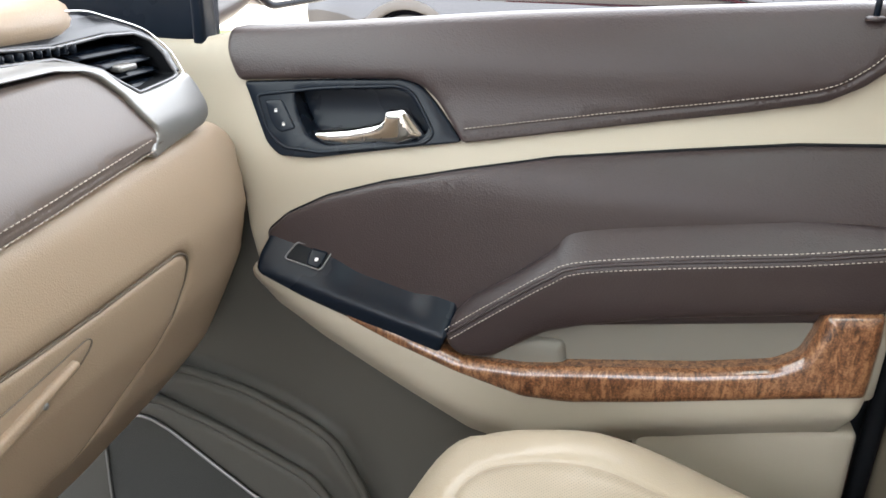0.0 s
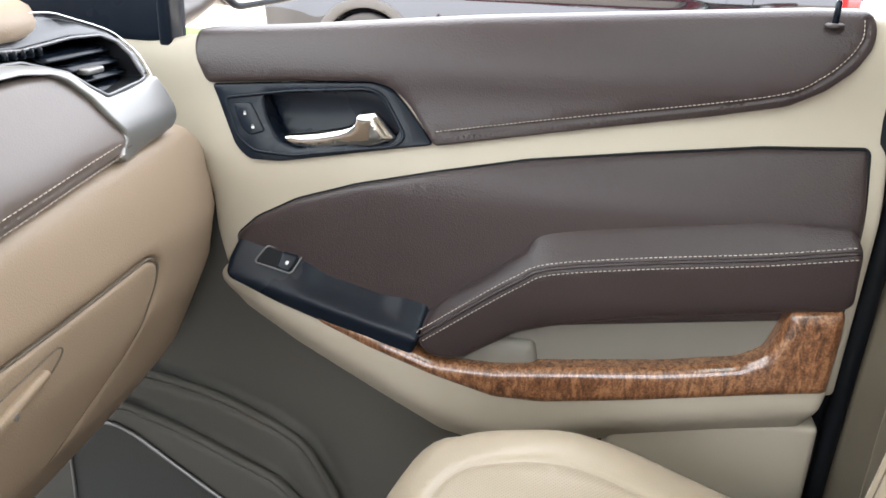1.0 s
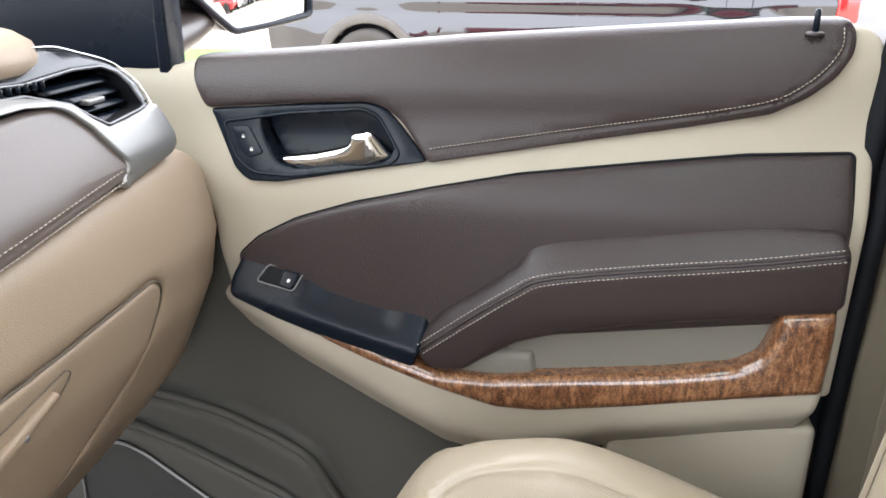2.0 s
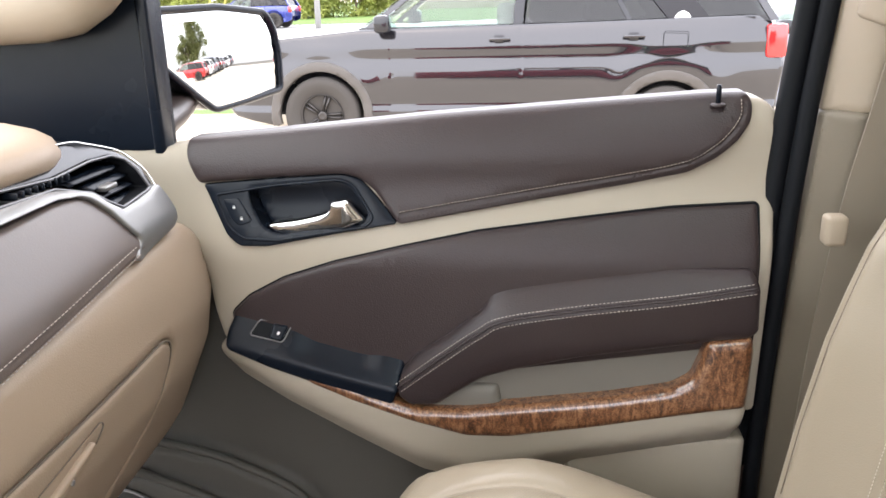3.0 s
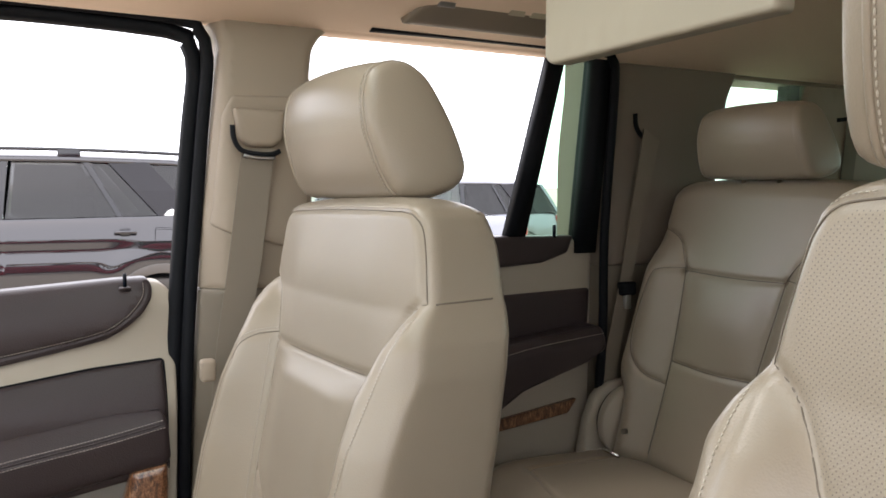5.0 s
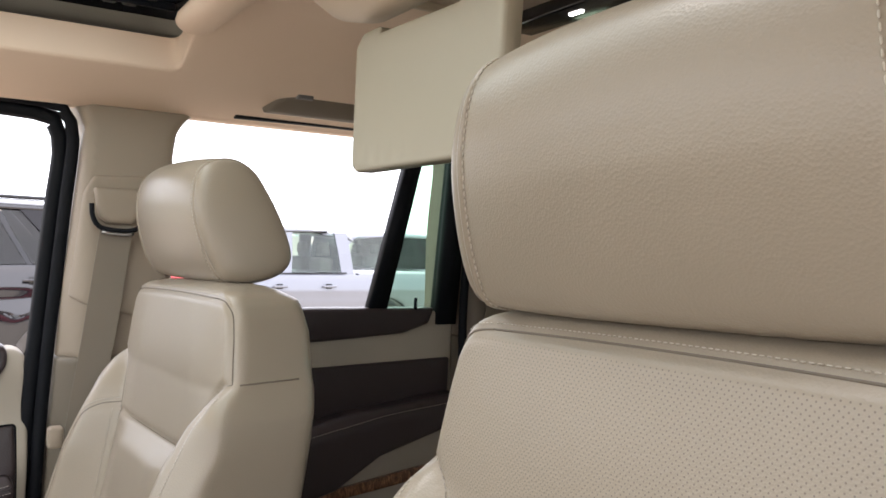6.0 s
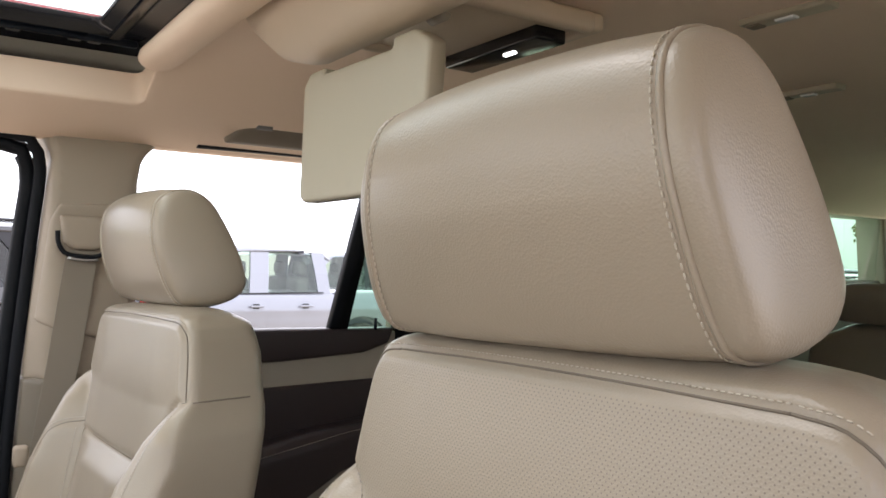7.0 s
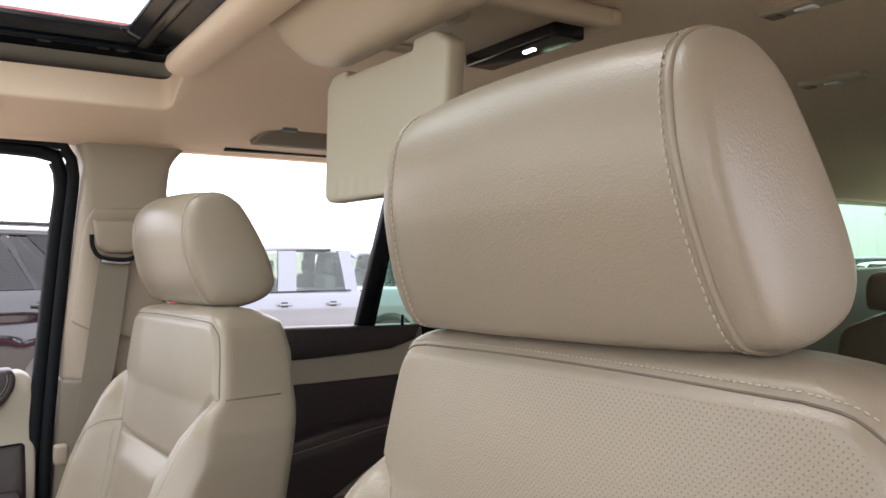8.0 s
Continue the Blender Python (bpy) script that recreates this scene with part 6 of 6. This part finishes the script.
        for (xa, xb), (xc, xd), gm_ in panes:
            q = lambda x, y, z: (x * sx, s * y, z * sz)
            lo_ = [q(xa, y0, topz), q(xb, y0, topz), q(xb, y0 - 0.006, topz), q(xa, y0 - 0.006, topz)]
            md = [q((xa + xc) / 2, (y0 + y1) / 2 + 0.014, 1.405), q((xb + xd) / 2, (y0 + y1) / 2 + 0.014, 1.405), q((xb + xd) / 2, (y0 + y1) / 2 + 0.008, 1.405), q((xa + xc) / 2, (y0 + y1) / 2 + 0.008, 1.405)]
            hi_2 = [q(xc, y1 + 0.004, 1.68), q(xd, y1 + 0.004, 1.68), q(xd, y1 - 0.002, 1.68), q(xc, y1 - 0.002, 1.68)]
            part("window", loft([lo_, md, hi_2]), gm_, car)
        part("belt_trim", tube([(x * sx, s * (y0 + 0.012), (topz + 0.003 + 0.012 * max(0, x)) * sz) for x in np.linspace(-1.15, 1.0 if pickup else 2.2, 12)], 0.010, 6), M_GLOSSBLACK, car)
        part("mirror", rbox(tuple(np.minimum((-0.98 * sx, s * 0.92, 1.10), (-0.84 * sx, s * 1.10, 1.26))), tuple(np.maximum((-0.98 * sx, s * 0.92, 1.10), (-0.84 * sx, s * 1.10, 1.26))), 0.04), M_GLOSSBLACK, car)
        if near:
            for hx in (0.0, 1.24) if not pickup else (0.08, 0.80):
                h = part("door_handle", rbox(tuple(np.minimum((hx, s * 0.955, 1.005), (hx + 0.20, s * 0.992, 1.035))), tuple(np.maximum((hx, s * 0.955, 1.005), (hx + 0.20, s * 0.992, 1.035))), 0.012), paint_m, car)
                part("handle_cup", rbox(tuple(np.minimum((hx + 0.05, s * 0.935, 0.985), (hx + 0.14, s * 0.966, 1.055))), tuple(np.maximum((hx + 0.05, s * 0.935, 0.985), (hx + 0.14, s * 0.966, 1.055))), 0.012), M_GLOSSBLACK, h)
            if not pickup:
                rl = smooth_line([(-0.25, s * 0.60, 1.735), (-0.10, s * 0.61, 1.785), (0.6, s * 0.62, 1.80), (1.4, s * 0.62, 1.79), (1.85, s * 0.61, 1.765), (2.0, s * 0.60, 1.70)], 0.05)
                part("roof_rail", tube([(x * sx, y, z * sz) for x, y, z in rl], 0.018, 8), M_GLOSSBLACK, car)
                part("rail_foot", rbox(tuple(np.minimum((0.78, s * 0.59, 1.72), (0.98, s * 0.64, 1.80))), tuple(np.maximum((0.78, s * 0.59, 1.72), (0.98, s * 0.64, 1.80))), 0.01), M_GLOSSBLACK, car)
        if tail:
            xt = 2.30 * sx
            part("tail_lamp", rbox(tuple(np.minimum((xt, s * 0.70, 0.80 * sz), (xt + 0.17 * sx, s * 0.90, 1.10 * sz))), tuple(np.maximum((xt, s * 0.70, 0.80 * sz), (xt + 0.17 * sx, s * 0.90, 1.10 * sz))), 0.03), M_TAIL, car)
        part("head_lamp", rbox(tuple(np.minimum((-2.48 * sx, s * 0.55, 0.82 * sz), (-2.18 * sx, s * 0.88, 0.95 * sz))), tuple(np.maximum((-2.48 * sx, s * 0.55, 0.82 * sz), (-2.18 * sx, s * 0.88, 0.95 * sz))), 0.04), M_LENS, car)
    q = lambda x, y, z: (x * sx, y, z * sz)
    part("windscreen", loft([[q(-1.16, -0.80, topz), q(-1.16, 0.80, topz), q(-1.15, 0.80, topz), q(-1.15, -0.80, topz)], [q(-0.46, -0.63, 1.67), q(-0.46, 0.63, 1.67), q(-0.45, 0.63, 1.67), q(-0.45, -0.63, 1.67)]]), G_CAR, car)
    part("rear_window", loft([[q(end, -0.78, topz), q(end, 0.78, topz), q(end + 0.01, 0.78, topz), q(end + 0.01, -0.78, topz)], [q(rt + 0.08, -0.62, 1.66), q(rt + 0.08, 0.62, 1.66), q(rt + 0.09, 0.62, 1.66), q(rt + 0.09, -0.62, 1.66)]]), G_DARK, car)
    for xs_ in ((0.05, 0.85) if not pickup else (0.0, 0.75)):
        for ys_ in (-0.38, 0.38):
            part("seat", join(rbox((xs_ * sx, ys_ - 0.24, 0.85 * sz), ((xs_ + 0.16) * sx, ys_ + 0.24, 1.34 * sz), 0.06), rbox(((xs_ + 0.05) * sx, ys_ - 0.13, 1.37 * sz), ((xs_ + 0.15) * sx, ys_ + 0.13, 1.55 * sz), 0.045)), M_SEATDK, car)
    if pickup:
        part("bed_wall", rbox((1.12 * sx, -0.86, 1.0), (1.17 * sx, 0.86, 1.20), 0.02), M_RUBBER, car)
        part("rear_antenna", tube([(0.7 * sx, -0.3, 1.72 * sz), (0.8 * sx, -0.3, 1.84 * sz)], 0.02, 8), M_WHITE, car)
    return car


suv = vehicle("parked_suv", "charcoal grey three row SUV with dark alloy wheels", pose(-0.44, 8.40, 0), P_GREY, tail=True, sx=1.10, drop=(-0.07, -0.20))
# a small white badge and the fuel flap on its rear wing
part("badge", pillow(rounded([(1.70, 1.165), (1.86, 1.165), (1.83, 1.21), (1.78, 1.235), (1.73, 1.21)], 0.02), lambda a, b, h: (a, -0.856 - h, b), None, r=0.003, step=0.03, depth=0.02), M_WHITE, suv)
flap = rounded([(1.60, 0.90), (1.82, 0.90), (1.83, 1.05), (1.61, 1.06)], 0.04)
part("fuel_flap_gap", tube([(a, -0.951, b) for a, b in flap], 0.0022, 5, True), M_RUBBER, suv)

truck = vehicle("pickup_truck", "pale silver crew cab pickup parked beyond", pose(3.85, 10.42, -0.20), P_SILVER, pickup=True, clad=None, sx=1.20, sz=1.05)
vehicle("far_suv", "grey SUV with red tail lamps parked in the lot", pose(6.85, 12.95, -0.20), P_SILVER, near=False, clad=None, sx=1.0, sz=1.03)
vehicle("street_suv", "bright blue SUV on the street", pose(-14.5, 40.0, 0.0), P_BLUE, near=False, clad=None, sx=0.92, sz=0.95)

# ---- the row of cars and the tree that the door mirror shows ----
def leafy(name, label, m, height, spread, leaf, seed, clumps=26, per=46, size=0.22, trunk=0.12, low=0.30):
    rng = np.random.default_rng(seed)
    tr = thing(name, label, "tree", m)
    limbs = [tube([(0, 0, 0), (0.03, 0.02, height * 0.3), (0.0, 0.05, height * 0.6), (0.05, 0, height * 0.85)], [trunk, trunk * 0.8, trunk * 0.5, trunk * 0.15], 8)]
    vs, fs = [], []
    for k in range(clumps):
        a, u = rng.uniform(0, 2 * math.pi), rng.uniform(low, 1.0)
        rr = spread * (0.25 + 0.75 * rng.random()) * math.sin(math.pi * min(0.95, 0.18 + 0.75 * u)) ** 0.7
        c = np.array([rr * math.cos(a), rr * math.sin(a), height * u])
        if k % 3 == 0:
            limbs.append(tube([(0, 0, height * u * 0.55), tuple(c * (0.5, 0.5, 0.85)), tuple(c)], [trunk * 0.4, trunk * 0.22, trunk * 0.06], 5))
        cs = spread * rng.uniform(0.20, 0.36)
        for _ in range(per):
            d = rng.normal(size=3)
            p = c + d / np.linalg.norm(d) * cs * rng.random() ** 0.5
            t = rng.normal(size=3)
            t /= np.linalg.norm(t)
            s2 = np.cross(t, rng.normal(size=3))
            s2 /= np.linalg.norm(s2)
            z = size * rng.uniform(0.5, 1.1)
            i = len(vs)
            vs += [tuple(p - t * z), tuple(p + s2 * z * 0.5), tuple(p + t * z), tuple(p - s2 * z * 0.5)]
            fs.append((i, i + 1, i + 2, i + 3))
    part("trunk", join(*limbs), M_BARK, tr)
    part("crown", (vs, fs, False), leaf, tr)
    return tr


for k, (pm, lx) in enumerate(((P_WHITE, 30.1), (P_SILVER, 33.2), (P_BLACK, 36.3), (P_SILVER, 39.6), (P_WHITE, 45.0), (P_SILVER, 51.5), (P_CRIMSON, 27.0))):
    lab = ("white car parked in the lot", "silver SUV parked in the lot", "black SUV parked in the lot", "silver car parked in the lot", "white car parked farther off", "silver car parked at the end of the row", "bright red car parked at the head of the row")[k]
    vehicle("parked_car", lab, pose(lx, 14.6 + 0.836 * (lx - 30.1), -0.2, 0, 0, 133.5), pm, group="row of parked cars", near=False, clad=None, sx=0.95, sz=(0.9, 1.0, 0.98, 0.9, 0.92, 1.0, 0.85)[k])
leafy("lot_tree", "round green tree behind the parked cars", pose(56.2, 26.2, -0.3), 8.4, 3.6, M_LEAF4, 3, 60, 90, 0.26, 0.2)
leafy("lot_tree", "small green tree behind the parked cars", pose(54.9, 23.4, -0.3), 4.8, 3.0, M_LEAF4, 5, 36, 80, 0.24, 0.14)

# ---- far side of the street ----
for k in range(24):
    x0 = -52 + 1.75 * k + (k % 3) * 0.5
    hh_ = 3.4 + 2.0 * ((k * 7) % 5) / 4 - (1.6 if k > 19 else 0.0)
    leafy("hedge_tree", "light green spring tree in a thicket beyond the street", pose(x0, 54 + (k % 4) * 1.3, 0.05), hh_, 2.1, M_LEAF if k % 3 else M_LEAF3, 20 + k, 46, 130, 0.14, 0.09, low=0.06)
pole = part("street_pole", join(tube([(-10.6, 38.0, 0), (-10.55, 38.0, 4), (-10.5, 38.0, 9)], [0.14, 0.12, 0.09], 12)), M_GALV)
tagged(pole, "grey metal street lamp pole", "pole")
for k, (xa, xb) in enumerate(((-15.5, -14.6), (-14.6, -13.9))):
    gw = part("guy_marker", tube([(xa - 1.3, 38.5, 0.05), (xb - 1.0, 38.5, 2.2)], 0.035, 6), mat("yellow_marker", (0.55, 0.40, 0.10), 0.6))
    tagged(gw, "slanting yellow guy wire guard", "wire guard", group="guy wire guards")
house = thing("house", "tan house with a low brown roof far away", "house", pose(-9.2, 74, 0.1))
part("wall", rbox((-6, 0, 0), (6, 8, 2.3), 0.02, 1), M_HOUSE, house)
part("roof", loft([[(-6.6, -0.5, 2.2), (6.6, -0.5, 2.2), (6.6, 8.5, 2.2), (-6.6, 8.5, 2.2)], [(-1.0, 3.5, 3.6), (1.0, 3.5, 3.6), (1.0, 4.5, 3.6), (-1.0, 4.5, 3.6)]]), M_ROOFT, house)
for wx in (-4, -0.8, 2.6):
    wn_ = part("window", rbox((wx, -0.06, 0.9), (wx + 1.4, 0.05, 1.9), 0.02, 1), M_WHITE, house)
    part("pane", rbox((wx + 0.08, -0.08, 0.98), (wx + 1.32, -0.05, 1.82), 0.01, 1), M_GLOSSBLACK, wn_)
hall = thing("white_building", "long white metal sided building across the lot", "building", pose(78, 48, -0.2, 0, 0, -35))
part("wall", rbox((0, 0, 0), (60, 10, 12.0), 0.02, 1), M_SIDING, hall)
part("roof", rbox((-0.4, -0.4, 12.0), (60.4, 10.4, 12.4), 0.05, 1), M_GALV, hall)
for k in range(24):
    part("siding_rib", rbox((k * 2.0, -0.05, 0), (k * 2.0 + 0.08, 0.02, 12.0), 0.01, 1), M_SIDING, hall)

stake = part("marker_stake", join(rbox((-4.60, 10.18, 0.0), (-4.55, 10.23, 0.34), 0.006), rbox((-4.61, 10.17, 0.33), (-4.54, 10.24, 0.36), 0.01)), M_WHITE)
tagged(stake, "short white marker stake on the lawn", "stake")

# ---- door mirror ----
M_FOOT = mat("brown_black_arm_plastic", (0.035, 0.027, 0.024), 0.35, spec=0.4)
mir = thing("door_mirror", "black door mirror with a clear glass", "door mirror")
MN = Vector((0.949, -0.309, 0.045)).normalized()
MU = Vector((0, 0, 1)) - MN * MN.z
MU.normalize()
MR = MU.cross(MN)
MC = Vector((-0.455, 1.06, 1.345))


def on_mirror(a, b, h):
    return tuple(MC + MR * a + MU * b + MN * h)


mirror_glass = mat("mirror_glass", (0.60, 0.61, 0.60), 0.015, metal=1.0, vary=0.0)
MG = rounded([(-0.148, 0.077), (-0.014, 0.079), (0.104, 0.068), (0.122, 0.040), (0.128, 0.0), (0.122, -0.060), (0.035, -0.067), (-0.051, -0.072), (-0.085, -0.048), (-0.149, 0.001)], 0.02)
shell = part("mirror_housing", pillow(MG * 1.09 + (0.001, 0.002), on_mirror, lambda a, b: -0.002 + 0 * a, r=0.012, step=0.03, depth=0.10, cap=True), M_GLOSSBLACK, mir)
part("mirror_glass", pillow(MG, on_mirror, lambda a, b: 0.010 - ((a + 0.012) ** 2 + b**2) / 2.8, r=0.001, step=0.012, depth=0.004), mirror_glass, mir, "bright reflecting glass")
part("mirror_edge", tube([on_mirror(a * 1.05, b * 1.06 + 0.001, 0.004) for a, b in MG], 0.006, 8, True), M_BLACK, shell)
foot = []
for x, y, z, hx, hz in ((-0.485, 0.79, 1.268, 0.032, 0.022), (-0.492, 0.85, 1.271, 0.033, 0.020), (-0.503, 0.91, 1.276, 0.034, 0.019), (-0.515, 0.97, 1.284, 0.034, 0.019), (-0.525, 1.03, 1.296, 0.030, 0.018)):
    foot.append([(x + hx * math.copysign(abs(math.cos(a)) ** 0.7, math.cos(a)), y, z + hz * math.copysign(abs(math.sin(a)) ** 0.7, math.sin(a))) for a in np.linspace(0, 2 * math.pi, 24, False)])
part("mirror_foot", loft(foot), M_FOOT, mir, "dark brown mirror arm")
